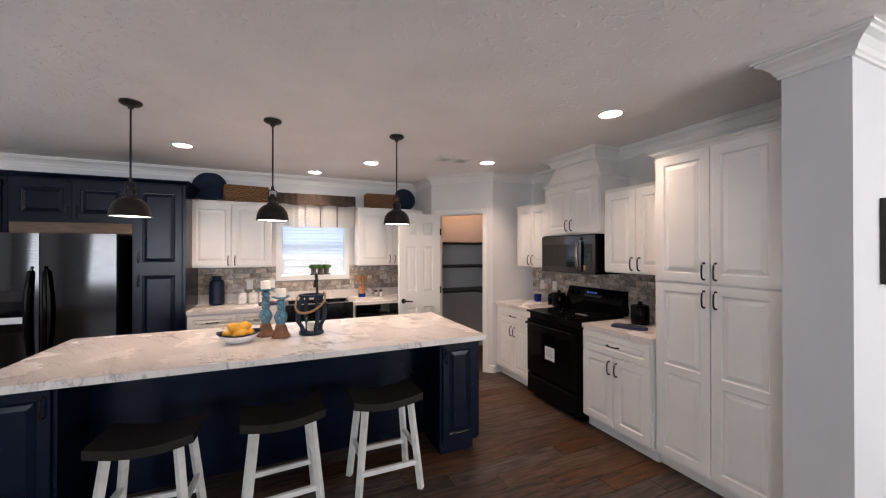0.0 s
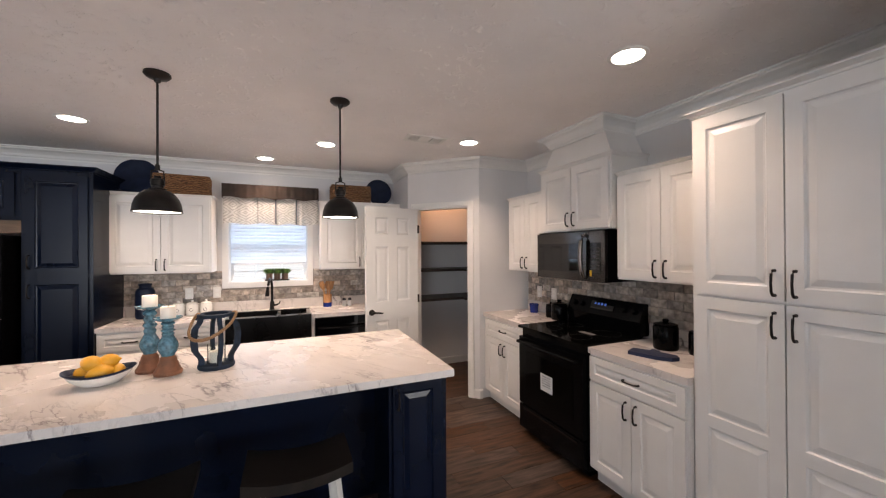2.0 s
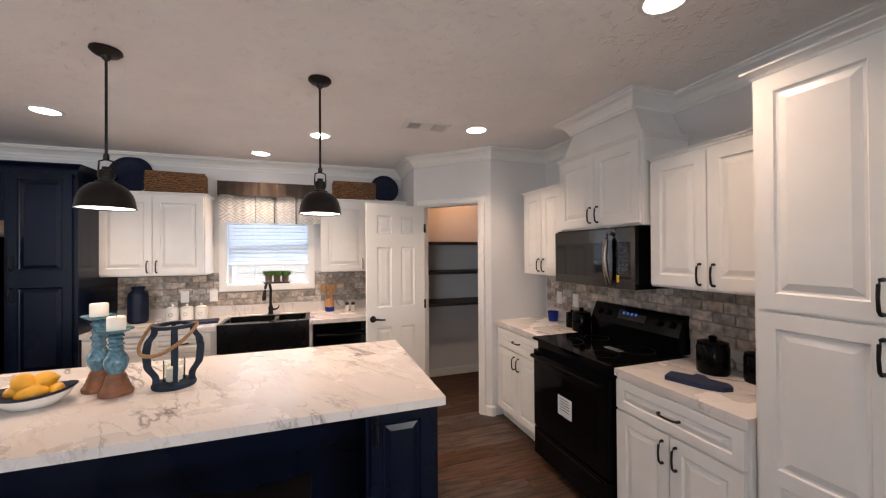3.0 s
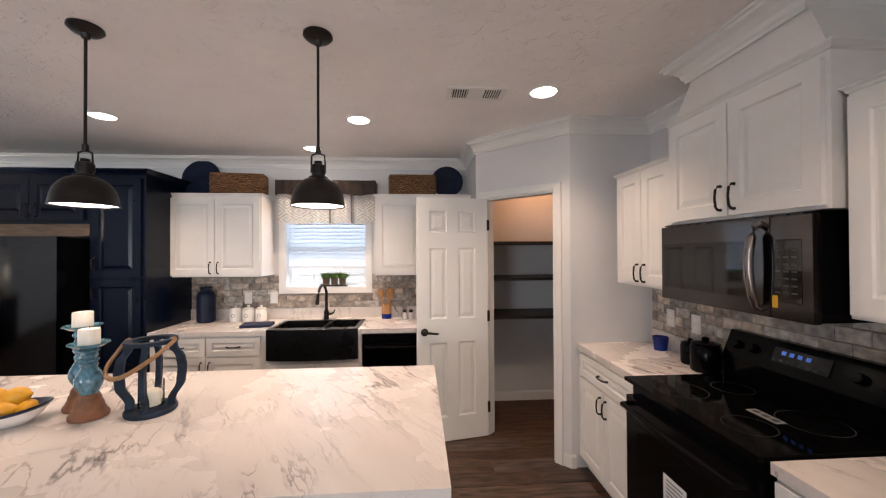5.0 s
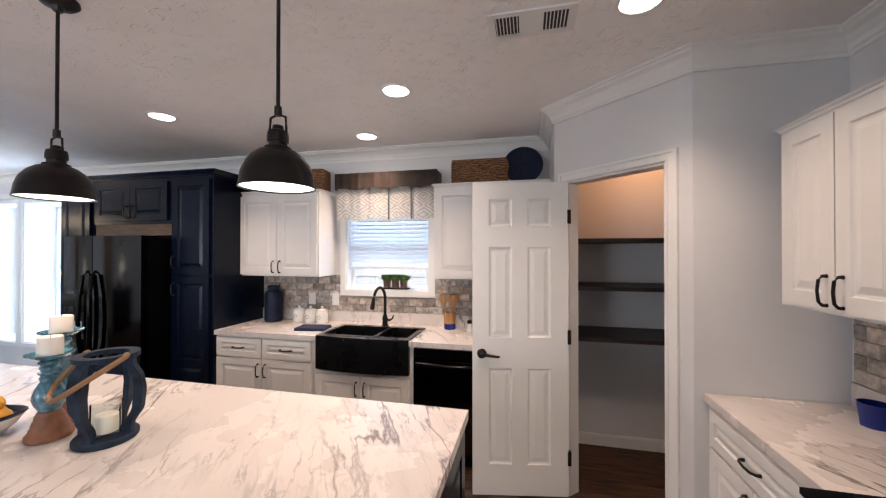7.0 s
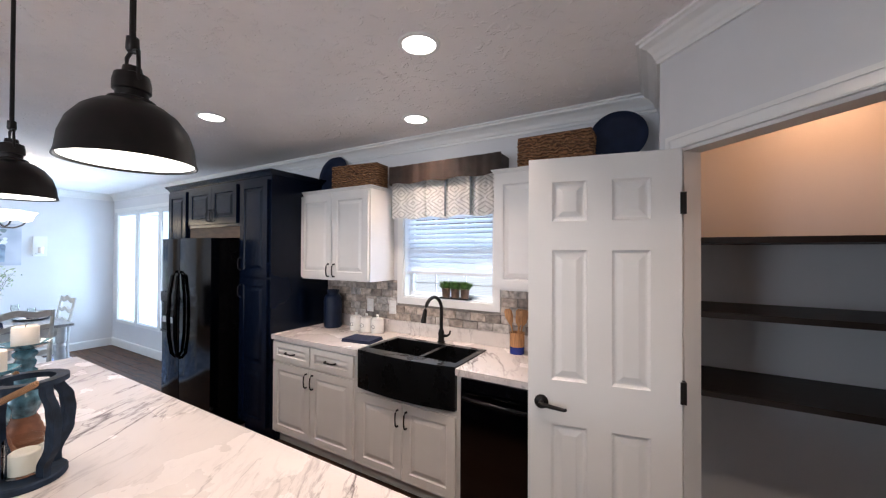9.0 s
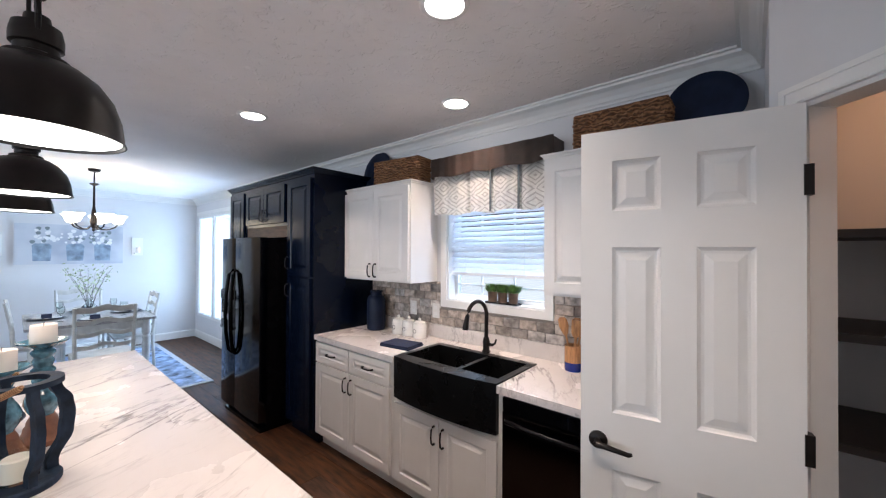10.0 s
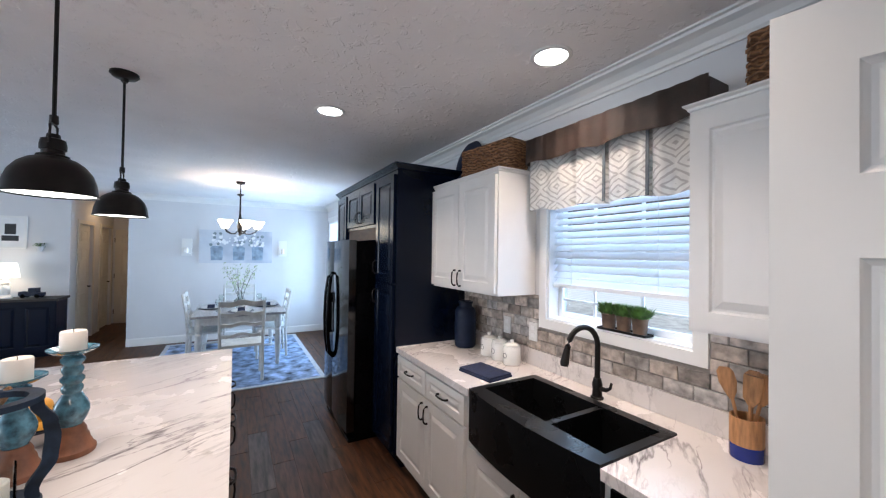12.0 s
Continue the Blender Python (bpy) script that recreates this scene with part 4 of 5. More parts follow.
# ---- closet: open six-panel door and shelves ----
hx, hy = 1.90, 4.535
DWID = 0.617
door = structure(new("door_1"), "white six-panel door standing open")
door.matrix_basis = pose(hx, hy, 0.012, 0, 0, 190.8)
xs = [0, 0.112, 0.262, 0.362, 0.512, DWID]
zs = [0, 0.20, 0.82, 1.02, 1.61, 1.74, 1.92, 2.03]
bm = bmesh.new()
add_panels(bm, xs, zs, {(i, k) for i in (1, 3) for k in (1, 3, 5)}, 0.035, ((0.0, 0.0), (0.004, 0.004), (0.012, 0.009), (0.02, 0.009), (0.045, 0.003)), True)
leaf = finish("door_leaf", bm, TRIM, door, pose(0, -0.0, 0))
for s, y in ((1, 0.035), (-1, 0.0)):
    lathe("rose", BRONZE, [(0.0, 0.0), (0.032, 0.0), (0.031, 0.006), (0.022, 0.012), (0.012, 0.014), (0.011, 0.045), (0.0, 0.045)], door, pose(DWID - 0.06, y, 0.915, -90 * s, 0, 0), 20)
    tube("lever", BRONZE, [(DWID - 0.06, y + s * 0.042, 0.915), (DWID - 0.085, y + s * 0.048, 0.917), (DWID - 0.12, y + s * 0.046, 0.911), (DWID - 0.16, y + s * 0.044, 0.905), (DWID - 0.17, y + s * 0.04, 0.907)], [0.011, 0.010, 0.009, 0.008, 0.006], door, None, 10)
boxes("hinge", BRONZE, [(-0.016, 0.006, -0.005, 0.04, z, z + 0.09) for z in (0.2, 0.98, 1.76)], door, 0.002)

for z in (1.685, 1.34, 0.975):
    sh = thing("closet_shelf", 0, 0, z, 0, "dark stained closet shelf on brackets", "shelf", "closet shelves")
    boxes("board", DARKWOOD, [(1.915, EAST - 0.002, 4.80, BACK - 0.002, -0.028, 0.0), (2.62, EAST - 0.002, 4.10, 4.799, -0.028, 0.0)], sh, 0.002)
    prism("bracket", DARKWOOD, [(EAST - 0.004, -0.03), (EAST - 0.22, -0.03), (EAST - 0.22, -0.045), (EAST - 0.03, -0.13), (EAST - 0.004, -0.15)], 0.025, sh, pose(0, 4.5, 0))

# ---- ceiling fixtures ----
can = thing("recessed_light", CANS[0][0], CANS[0][1], CEIL, 0, "lit round recessed ceiling light with white trim", "light", "recessed lights")
lathe("trim", TRIM, [(0.074, -0.003), (0.078, -0.008), (0.094, -0.006), (0.098, -0.0005)], can, None, 32)
lathe("lens", LAMPON, [(0.0, -0.006), (0.073, -0.006), (0.074, -0.003), (0.0, -0.002)], can, None, 32)
for cx, cy in CANS[1:]:
    copy_thing(can, pose(cx, cy, CEIL))

pd = thing("pendant_lamp", PENDANTS[0][0], PENDANTS[0][1], CEIL, 0, "dark bronze dome pendant lamp over the island", "pendant lamp", "pendants over the island")
lathe("canopy", BRONZE, [(0.0, -0.001), (0.062, -0.001), (0.064, -0.012), (0.05, -0.026), (0.02, -0.032), (0.014, -0.05), (0.0, -0.05)], pd)
tube("rod", BRONZE, [(0, 0, -0.04), (0, 0, -0.535)], 0.006, pd)
bm = bmesh.new()
add_lathe(bm, [(0.0, -0.505), (0.011, -0.505), (0.012, -0.53), (0.009, -0.535), (0.0, -0.535)], 16)
add_tube(bm, [(0.0, 0, -0.53), (0.028, 0, -0.54), (0.03, 0, -0.575), (0.03, 0, -0.60)], 0.004)
add_tube(bm, [(0.0, 0, -0.53), (-0.028, 0, -0.54), (-0.03, 0, -0.575), (-0.03, 0, -0.60)], 0.004)
add_lathe(bm, [(0.0, -0.565), (0.016, -0.567), (0.018, -0.58), (0.03, -0.585), (0.033, -0.60), (0.033, -0.618), (0.028, -0.62), (0.028, -0.632), (0.04, -0.637), (0.042, -0.65), (0.0, -0.65)], 20)
finish("socket", bm, BRONZE, pd, None, True)
dome = [(0.038, -0.643), (0.058, -0.65), (0.08, -0.667), (0.099, -0.694), (0.109, -0.725), (0.113, -0.757), (0.1165, -0.768)]
lathe("shade", BRONZE, dome + [(0.1135, -0.768), (0.112, -0.757)], pd, None, 40)
lathe("shade_lining", SHADEIN, [(0.111, -0.757), (0.1075, -0.727), (0.097, -0.697), (0.078, -0.671), (0.057, -0.654), (0.038, -0.648)], pd, None, 40)
lathe("diffuser", DIFFUSER, [(0.0, -0.76), (0.06, -0.7605), (0.09, -0.7615), (0.1095, -0.763), (0.11, -0.761), (0.09, -0.759), (0.0, -0.757)], pd, None, 40)
for cx, cy in PENDANTS[1:]:
    copy_thing(pd, pose(cx, cy, CEIL))

vt = thing("ceiling_vent", 1.668, 3.60, CEIL, 0, "white louvred ceiling air register", "vent")
boxes("frame", TRIM, [(-0.18, 0.18, -0.09, -0.065, -0.008, -0.0005), (-0.18, 0.18, 0.065, 0.09, -0.008, -0.0005), (-0.18, -0.15, -0.065, 0.065, -0.008, -0.0005), (0.15, 0.18, -0.065, 0.065, -0.008, -0.0005), (-0.05, 0.05, -0.065, 0.065, -0.006, -0.0005)], vt, 0.001)
boxes("louvre", TRIM, [(x, x + 0.004, -0.065, 0.065, -0.01, -0.001) for x in [s * (0.06 + i * 0.0145) for s in (-1, 1) for i in range(7)]], vt, 0)
# flat dark sheet on the ceiling paints the shade between the louvres
box("louvre_gap_shade", INK, -0.15, 0.15, -0.065, 0.065, -0.0012, -0.0004, vt, 0)

# ---- stools ----
st = thing("bar_stool", 0.60, 2.42, 0, 0, "saddle-seat stool with dark seat and worn white legs", "stool", "stools at the island")
bm = bmesh.new()
nx, ny = 14, 6
lv, hv = [], []
for i in range(nx + 1):
    u = -1 + 2 * i / nx
    ht = 0.588 + 0.034 * u * u
    lv.append([bm.verts.new((0.225 * u, -0.15 + 0.30 * j / ny, ht - 0.046)) for j in range(ny + 1)])
    hv.append([bm.verts.new((0.225 * u, -0.15 + 0.30 * j / ny, ht)) for j in range(ny + 1)])
for i in range(nx):
    for j in range(ny):
        bm.faces.new((hv[i][j], hv[i + 1][j], hv[i + 1][j + 1], hv[i][j + 1]))
        bm.faces.new((lv[i][j], lv[i][j + 1], lv[i + 1][j + 1], lv[i + 1][j]))
    for j in (0, ny):
        bm.faces.new((lv[i][j], lv[i + 1][j], hv[i + 1][j], hv[i][j]))
for i in (0, nx):
    for j in range(ny):
        bm.faces.new((lv[i][j], hv[i][j], hv[i][j + 1], lv[i][j + 1]))
finish("seat", bm, SEATWOOD, st, None, True, 0.006)


def beam(name, material, a, b, w, d, parent):
    """A square bar from a to b."""
    a, b = Vector(a), Vector(b)
    bm = bmesh.new()
    add_box(bm, -w / 2, w / 2, -d / 2, d / 2, 0, (b - a).length)
    return finish(name, bm, material, parent, Matrix.Translation(a) @ (b - a).to_track_quat("Z", "X").to_matrix().to_4x4() @ pose(0, 0, 0, 0, 0, 90), False, 0.003)


def leg_at(sx, sy, z):
    f = z / 0.56
    return (sx * (0.205 - 0.055 * f), sy * (0.165 - 0.055 * f), z)


for sx in (-1, 1):
    for sy in (-1, 1):
        beam("leg", WORNWHITE, leg_at(sx, sy, 0), leg_at(sx, sy, 0.565), 0.034, 0.034, st)
    beam("stretcher", WORNWHITE, leg_at(sx, -1, 0.26), leg_at(sx, 1, 0.26), 0.022, 0.03, st)
for sy, z in ((-1, 0.17), (1, 0.17)):
    beam("stretcher", WORNWHITE, leg_at(-1, sy, z), leg_at(1, sy, z), 0.022, 0.03, st)
copy_thing(st, pose(-0.03, 2.40, 0, 0, 0, 4))
copy_thing(st, pose(-0.67, 2.39, 0, 0, 0, -3))

# ---- things on the island ----
TOPZ = 0.915


def candlestick(x, y, neck, label):
    """Stepped wooden foot, glazed bulb, ringed neck of the given length, dish and pillar candle."""
    c = thing("candlestick", x, y, TOPZ, 0, label, "candle holder", "candlesticks on the island")
    c.scale = (0.88, 0.88, 1.0)
    lathe("foot", TERRA, [(0, 0), (0.072, 0), (0.075, 0.007), (0.074, 0.018), (0.064, 0.028), (0.062, 0.036), (0.057, 0.042), (0.053, 0.06), (0.047, 0.068), (0.045, 0.082), (0.036, 0.098), (0.0, 0.1)], c)
    prof = [(0, 0.098), (0.034, 0.099), (0.036, 0.105), (0.047, 0.122), (0.054, 0.143), (0.053, 0.16), (0.046, 0.178), (0.036, 0.194), (0.03, 0.205)]
    n = 4
    for i in range(n):
        z = 0.208 + neck * i / n
        prof += [(0.028, z), (0.033 + 0.004 * (i % 2), z + neck * 0.35 / n), (0.033 + 0.004 * (i % 2), z + neck * 0.6 / n), (0.027, z + neck * 0.9 / n)]
    t = 0.208 + neck
    lathe("stem", BLUEGLAZE, prof + [(0.03, t), (0.0, t + 0.002)], c)
    lathe("dish", BLUEGLAZE, [(0, t), (0.034, t), (0.056, t + 0.008), (0.076, t + 0.02), (0.0765, t + 0.024), (0.072, t + 0.023), (0.05, t + 0.012), (0.0, t + 0.009)], c)
    lathe("candle", WAX, [(0, t + 0.009), (0.0395, t + 0.009), (0.040, t + 0.015), (0.040, t + 0.078), (0.0375, t + 0.082), (0.034, t + 0.081), (0.012, t + 0.078), (0.0, t + 0.077)], c, None, 24)
    tube("wick", INK, [(0, 0, t + 0.077), (0.001, 0, t + 0.085), (0.004, 0.001, t + 0.091)], 0.0013, c, None, 5)
    return c


candlestick(-0.045, 2.995, 0.075, "teal glazed candlestick with brown base and ivory candle")
candlestick(-0.152, 3.09, 0.13, "taller teal glazed candlestick with brown base and ivory candle")

ln = thing("candle_lantern", 0.175, 3.03, TOPZ, 20, "navy wooden barrel lantern with rope handle", "lantern")
ln.scale = (0.77, 0.77, 1.0)


def ring(bm, r0, r1, z0, z1, n=36):
    add = []
    for r, z in ((r0, z0), (r1, z0), (r1, z1), (r0, z1)):
        add.append([bm.verts.new((r * math.cos(2 * math.pi * i / n), r * math.sin(2 * math.pi * i / n), z)) for i in range(n)])
    for k in range(4):
        a, b = add[k], add[(k + 1) % 4]
        for i in range(n):
            j = (i + 1) % n
            bm.faces.new((a[i], a[j], b[j], b[i]))


bm = bmesh.new()
ring(bm, 0.083, 0.122, 0.292, 0.308)
finish("top_ring", bm, LANTERN, ln, None, True, 0.003)
lathe("bottom_plate", LANTERN, [(0, 0.0), (0.116, 0.0), (0.121, 0.006), (0.121, 0.018), (0.116, 0.023), (0.0, 0.023)], ln, None, 36)


def lerp_table(rows, u):
    for (u0, v0), (u1, v1) in zip(rows, rows[1:]):
        if u <= u1:
            f = (u - u0) / (u1 - u0)
            f = f * f * (3 - 2 * f)
            return v0 + (v1 - v0) * f
    return rows[-1][1]


bm = bmesh.new()
outer = []
for k in range(21):
    u = k / 20
    rad = lerp_table([(0, 0.097), (0.1, 0.094), (0.36, 0.137), (0.58, 0.143), (0.74, 0.135), (0.92, 0.102), (1, 0.1)], u)
    thick = 0.017 + 0.004 * math.sin(math.pi * u)
    outer.append([bm.verts.new(p) for p in ((rad - thick, -0.0125, 0.018 + 0.277 * u), (rad + thick, -0.0125, 0.018 + 0.277 * u), (rad + thick, 0.0125, 0.018 + 0.277 * u), (rad - thick, 0.0125, 0.018 + 0.277 * u))])
for a, b in zip(outer, outer[1:]):
    for q in range(4):
        bm.faces.new((a[q], a[(q + 1) % 4], b[(q + 1) % 4], b[q]))
bm.faces.new(outer[0])
bm.faces.new(outer[-1])
stave = finish("stave", bm, LANTERN, ln, None, True, 0.003)
for i in range(1, 4):
    o = new("stave", stave.data)
    o.parent, o.matrix_basis = ln, pose(0, 0, 0, 0, 0, 90 * i)
# the rope bail has flopped over to one side
knots = [Vector(p) for p in ((0.10, -0.03, 0.305), (0.118, -0.062, 0.303), (0.045, -0.168, 0.252), (-0.07, -0.172, 0.196), (-0.155, -0.105, 0.185), (-0.178, -0.04, 0.215), (-0.15, 0.015, 0.265), (-0.118, 0.035, 0.303), (-0.10, 0.03, 0.306))]
rope = []
for i in range(len(knots) - 1):
    p0, p1, p2, p3 = knots[max(i - 1, 0)], knots[i], knots[i + 1], knots[min(i + 2, len(knots) - 1)]
    for j in range(5):
        u = j / 5
        rope.append(0.5 * (2 * p1 + (p2 - p0) * u + (2 * p0 - 5 * p1 + 4 * p2 - p3) * u * u + (3 * p1 - p0 - 3 * p2 + p3) * u ** 3))
tube("rope_handle", ROPE, rope + [knots[-1]], 0.0095, ln, None, 10)
gl = lathe("candle_glass", CLEAR, [(0.056, 0.026), (0.059, 0.028), (0.059, 0.13), (0.0575, 0.13), (0.0575, 0.03)], ln)
lathe("candle", WAX, [(0, 0.03), (0.044, 0.03), (0.044, 0.088), (0.038, 0.092), (0, 0.088)], ln)

bw = thing("fruit_bowl", -0.315, 2.945, TOPZ, 8, "white oval ceramic dish with navy patterned rim", "bowl")


def boat(name, material, prof):
    """A spun dish drawn out to an oval with upswept ends."""
    ob = lathe(name, material, prof, bw, None, 44)
    for v in ob.data.vertices:
        x, y, z = v.co
        v.co = (x * 1.08, y * 0.82, z * (1.15 + 18.0 * x * x))
    return ob


boat("bowl", CERAMIC, [(0, 0.004), (0.055, 0.0), (0.072, 0.004), (0.104, 0.026), (0.126, 0.0495), (0.124, 0.052), (0.1, 0.03), (0.055, 0.012), (0.0, 0.01)])
boat("rim_band", NAVYWARE, [(0.112, 0.0395), (0.1265, 0.0485), (0.133, 0.053), (0.131, 0.057), (0.122, 0.0515), (0.110, 0.0415)])
for fx, fy, fz, turn, tilt, size in ((-0.062, 0.012, 0.057, 70, 8, 0.88), (0.012, -0.024, 0.062, 112, -9, 0.98), (0.062, 0.018, 0.058, 20, 6, 0.8), (-0.012, 0.036, 0.058, 150, 4, 0.85), (-0.03, -0.004, 0.107, 60, 12, 0.92), (0.03, 0.012, 0.108, 105, -6, 0.85)):
    f = lathe("lemon", LEMON, [(a * size, b * size) for a, b in ((0.0, -0.06), (0.009, -0.056), (0.026, -0.042), (0.039, -0.018), (0.043, 0.002), (0.039, 0.021), (0.026, 0.041), (0.01, 0.052), (0.006, 0.059), (0.0, 0.061))], None, pose(-0.315 + fx, 2.945 + fy, TOPZ + fz, 90 + tilt, 0, turn), 18)
    tagged(f, "ripe yellow lemon in the dish", "fruit", "lemons in the bowl")

# ---- things on the sink counter ----
vs = thing("vase", -0.765, 5.11, TOPZ, 0, "tall navy textured ceramic jar", "vase")
bm = bmesh.new()
prof = [(0, 0), (0.07, 0), (0.078, 0.01)] + [(0.08 + (0.0022 if k % 2 else 0), 0.02 + k * 0.0105) for k in range(23)] + [(0.078, 0.27), (0.066, 0.295), (0.05, 0.305), (0.048, 0.32), (0.056, 0.335), (0.054, 0.345), (0.042, 0.345), (0.04, 0.3)]
add_lathe(bm, prof, 32)
finish("body", bm, NAVYWARE, vs, None, True)
cn = thing("canister", -0.494, 5.13, TOPZ, 0, "small white lidded ceramic canister", "canister", "white canisters")
lathe("jar", CERAMIC, [(0, 0), (0.052, 0), (0.056, 0.006), (0.056, 0.105), (0.05, 0.114), (0.0, 0.114)], cn)
lathe("lid", CERAMIC, [(0, 0.114), (0.051, 0.115), (0.051, 0.125), (0.03, 0.134), (0.01, 0.137), (0.014, 0.149), (0.009, 0.158), (0, 0.159)], cn)
bm = bmesh.new()
ring(bm, 0.014, 0.017, 0, 0.001, 20)
finish("monogram_ring", bm, INK, cn, pose(0, -0.0568, 0.06, 90, 0, 0))
for x in (-0.372, -0.249):
    copy_thing(cn, pose(x, 5.13, TOPZ))
tw = thing("dish_towel", -0.17, 4.86, TOPZ, 8, "folded navy dish towel", "towel")
boxes("cloth", CLOTH, [(-0.13, 0.13, -0.09, 0.09, 0.001, 0.012), (-0.128, 0.126, -0.088, 0.086, 0.0125, 0.024)], tw, 0.005)
cr = thing("utensil_crock", 0.985, 5.15, TOPZ, 0, "wooden crock with blue dipped base holding wooden utensils", "crock")
lathe("cup", BAMBOO, [(0, 0.05), (0.05, 0.05), (0.05, 0.145), (0.045, 0.145), (0.045, 0.06), (0, 0.06)], cr)
lathe("dipped_base", COBALT, [(0, 0), (0.049, 0), (0.0505, 0.004), (0.0505, 0.05), (0, 0.0498)], cr)
for i, (dx, dy, kind) in enumerate(((-0.045, 0.0, 1), (0.035, 0.01, 0), (0.005, 0.03, 1), (0.02, -0.025, 0))):
    bm = bmesh.new()
    add_tube(bm, [(dx * 0.3, dy * 0.3, 0.065), (dx, dy, 0.20)], 0.006, 8)
    add_tube(bm, [(dx, dy, 0.19), (dx * 1.1, dy * 1.1, 0.215), (dx * 1.3, dy * 1.2, 0.25), (dx * 1.5, dy * 1.3, 0.285), (dx * 1.55, dy * 1.3, 0.30)], [0.007, 0.02, 0.03, 0.028, 0.016] if kind else [0.007, 0.024, 0.027, 0.029, 0.028], 12, 0.3)
    tagged(finish("wooden_spoon", bm, BAMBOO, None, pose(0.985, 5.15, TOPZ), True), "pale wooden cooking spoon in the crock", "utensil", "wooden utensils")
for x in (1.17, 1.235):
    s = thing("shaker", x, 5.08, TOPZ, 0, "small glass salt and pepper shaker", "shaker", "shakers")
    lathe("jar", CERAMIC, [(0, 0), (0.024, 0), (0.026, 0.01), (0.02, 0.07), (0, 0.07)], s, None, 18)
    lathe("cap", BLACKSTEEL, [(0, 0.07), (0.021, 0.07), (0.02, 0.09), (0.01, 0.098), (0, 0.098)], s, None, 18)

# plants on the sill
tr = thing("planter", 0.435, BACK + 0.018, WZ0 + 0.012, 0, "three small potted herbs in a wire tray", "planter")
boxes("tray", BRONZE, [(-0.13, 0.13, -0.035, -0.031, 0, 0.012), (-0.13, 0.13, 0.031, 0.035, 0, 0.012), (-0.13, -0.126, -0.031, 0.031, 0, 0.012), (0.126, 0.13, -0.031, 0.031, 0, 0.012)], tr, 0)
for i, x in enumerate((-0.084, 0.0, 0.084)):
    lathe("pot", POT, [(0, 0.001), (0.03, 0.001), (0.036, 0.075), (0.039, 0.08), (0.037, 0.085), (0.033, 0.085), (0.0, 0.075)], tr, pose(x, 0, 0), 20)
    bm = bmesh.new()
    random.seed(20 + i)
    for k in range(330):
        a, r = random.uniform(0, 6.283), 0.038 * random.random() ** 0.5
        p = Vector((r * math.cos(a), r * math.sin(a), 0.078))
        tip = p + Vector((r * math.cos(a) * 0.75 + random.gauss(0, 0.013), r * math.sin(a) * 0.4 + random.gauss(0, 0.008), random.uniform(0.02, 0.068)))
        s = Vector((math.cos(a + 1.5), math.sin(a + 1.5), 0)) * 0.006
        mid = (p + tip) / 2 + Vector((0, 0, 0.004))
        bm.faces.new([bm.verts.new(q) for q in (p, mid + s, tip, mid - s)])
    tagged(finish("foliage", bm, LEAF, tr, pose(x, 0, 0)), kind="stuff")

# plates and baskets on the wall cabinets
CT = 2.152


def plate(x, y, r, label):
    p = lathe("platter", NAVYWARE, [(0, 0.0), (r * 0.55, 0.0), (r * 0.7, 0.006), (r * 0.97, 0.016), (r, 0.02), (r * 0.97, 0.022), (r * 0.7, 0.012), (r * 0.55, 0.006), (0, 0.006)], None, pose(x, y, CT + r * 0.985, 80, 0, 0), 48)
    return tagged(p, label, "platter", "navy platters")


def basket(x, y, rz, w, label):
    b = thing("wicker_basket", x, y, CT, rz, label, "basket", "woven baskets")
    h, d = 0.2, 0.16
    rows = [(-w / 2, w / 2, -d / 2, -d / 2 + 0.012, 0.002, h), (-w / 2, w / 2, d / 2 - 0.012, d / 2, 0.002, h), (-w / 2, -w / 2 + 0.012, -d / 2 + 0.012, d / 2 - 0.012, 0.002, h), (w / 2 - 0.012, w / 2, -d / 2 + 0.012, d / 2 - 0.012, 0.002, h), (-w / 2, w / 2, -d / 2, d / 2, 0.0, 0.002)]
    boxes("shell", WICKER, rows, b, 0.003)
    bm = bmesh.new()
    random.seed(int(w * 1000))
    for k in range(8):
        z = 0.014 + k * 0.024
        n_ = 18
        for side, (ax, off) in enumerate((("x", -d / 2), ("y", w / 2), ("y", -w / 2))):
            half = w / 2 if ax == "x" else d / 2
            pts = []
            for i in range(n_ + 1):
                u = -half + 2 * half * i / n_
                o = 0.009 * (1 if (i + k) % 2 else -1) + random.uniform(-0.0015, 0.0015)
                pts.append((u, off - o * (1 if ax == "x" else -1), z + random.uniform(-0.002, 0.002)) if ax == "x" else (off + (o if off > 0 else -o), u, z + random.uniform(-0.002, 0.002)))
            add_tube(bm, pts, 0.0115, 5)
    tagged(finish("weave", bm, WICKER, b, None, True), kind="stuff")
    bm = bmesh.new()
    for a, c in (((-w / 2, -d / 2, h), (w / 2, -d / 2, h)), ((w / 2, -d / 2, h), (w / 2, d / 2, h)), ((w / 2, d / 2, h), (-w / 2, d / 2, h)), ((-w / 2, d / 2, h), (-w / 2, -d / 2, h))):
        add_tube(bm, [a, c], 0.011, 8)
    finish("rim", bm, WICKER, b, None, True)
    return b


plate(-0.85, 5.195, 0.187, "round navy platter leaning on the wall")
basket(-0.445, 5.11, 7, 0.46, "long woven seagrass basket on the wall cabinet")
basket(1.255, 5.115, 0, 0.44, "long woven seagrass basket beside a platter")
plate(1.612, 5.17, 0.165, "round navy platter leaning in the corner")

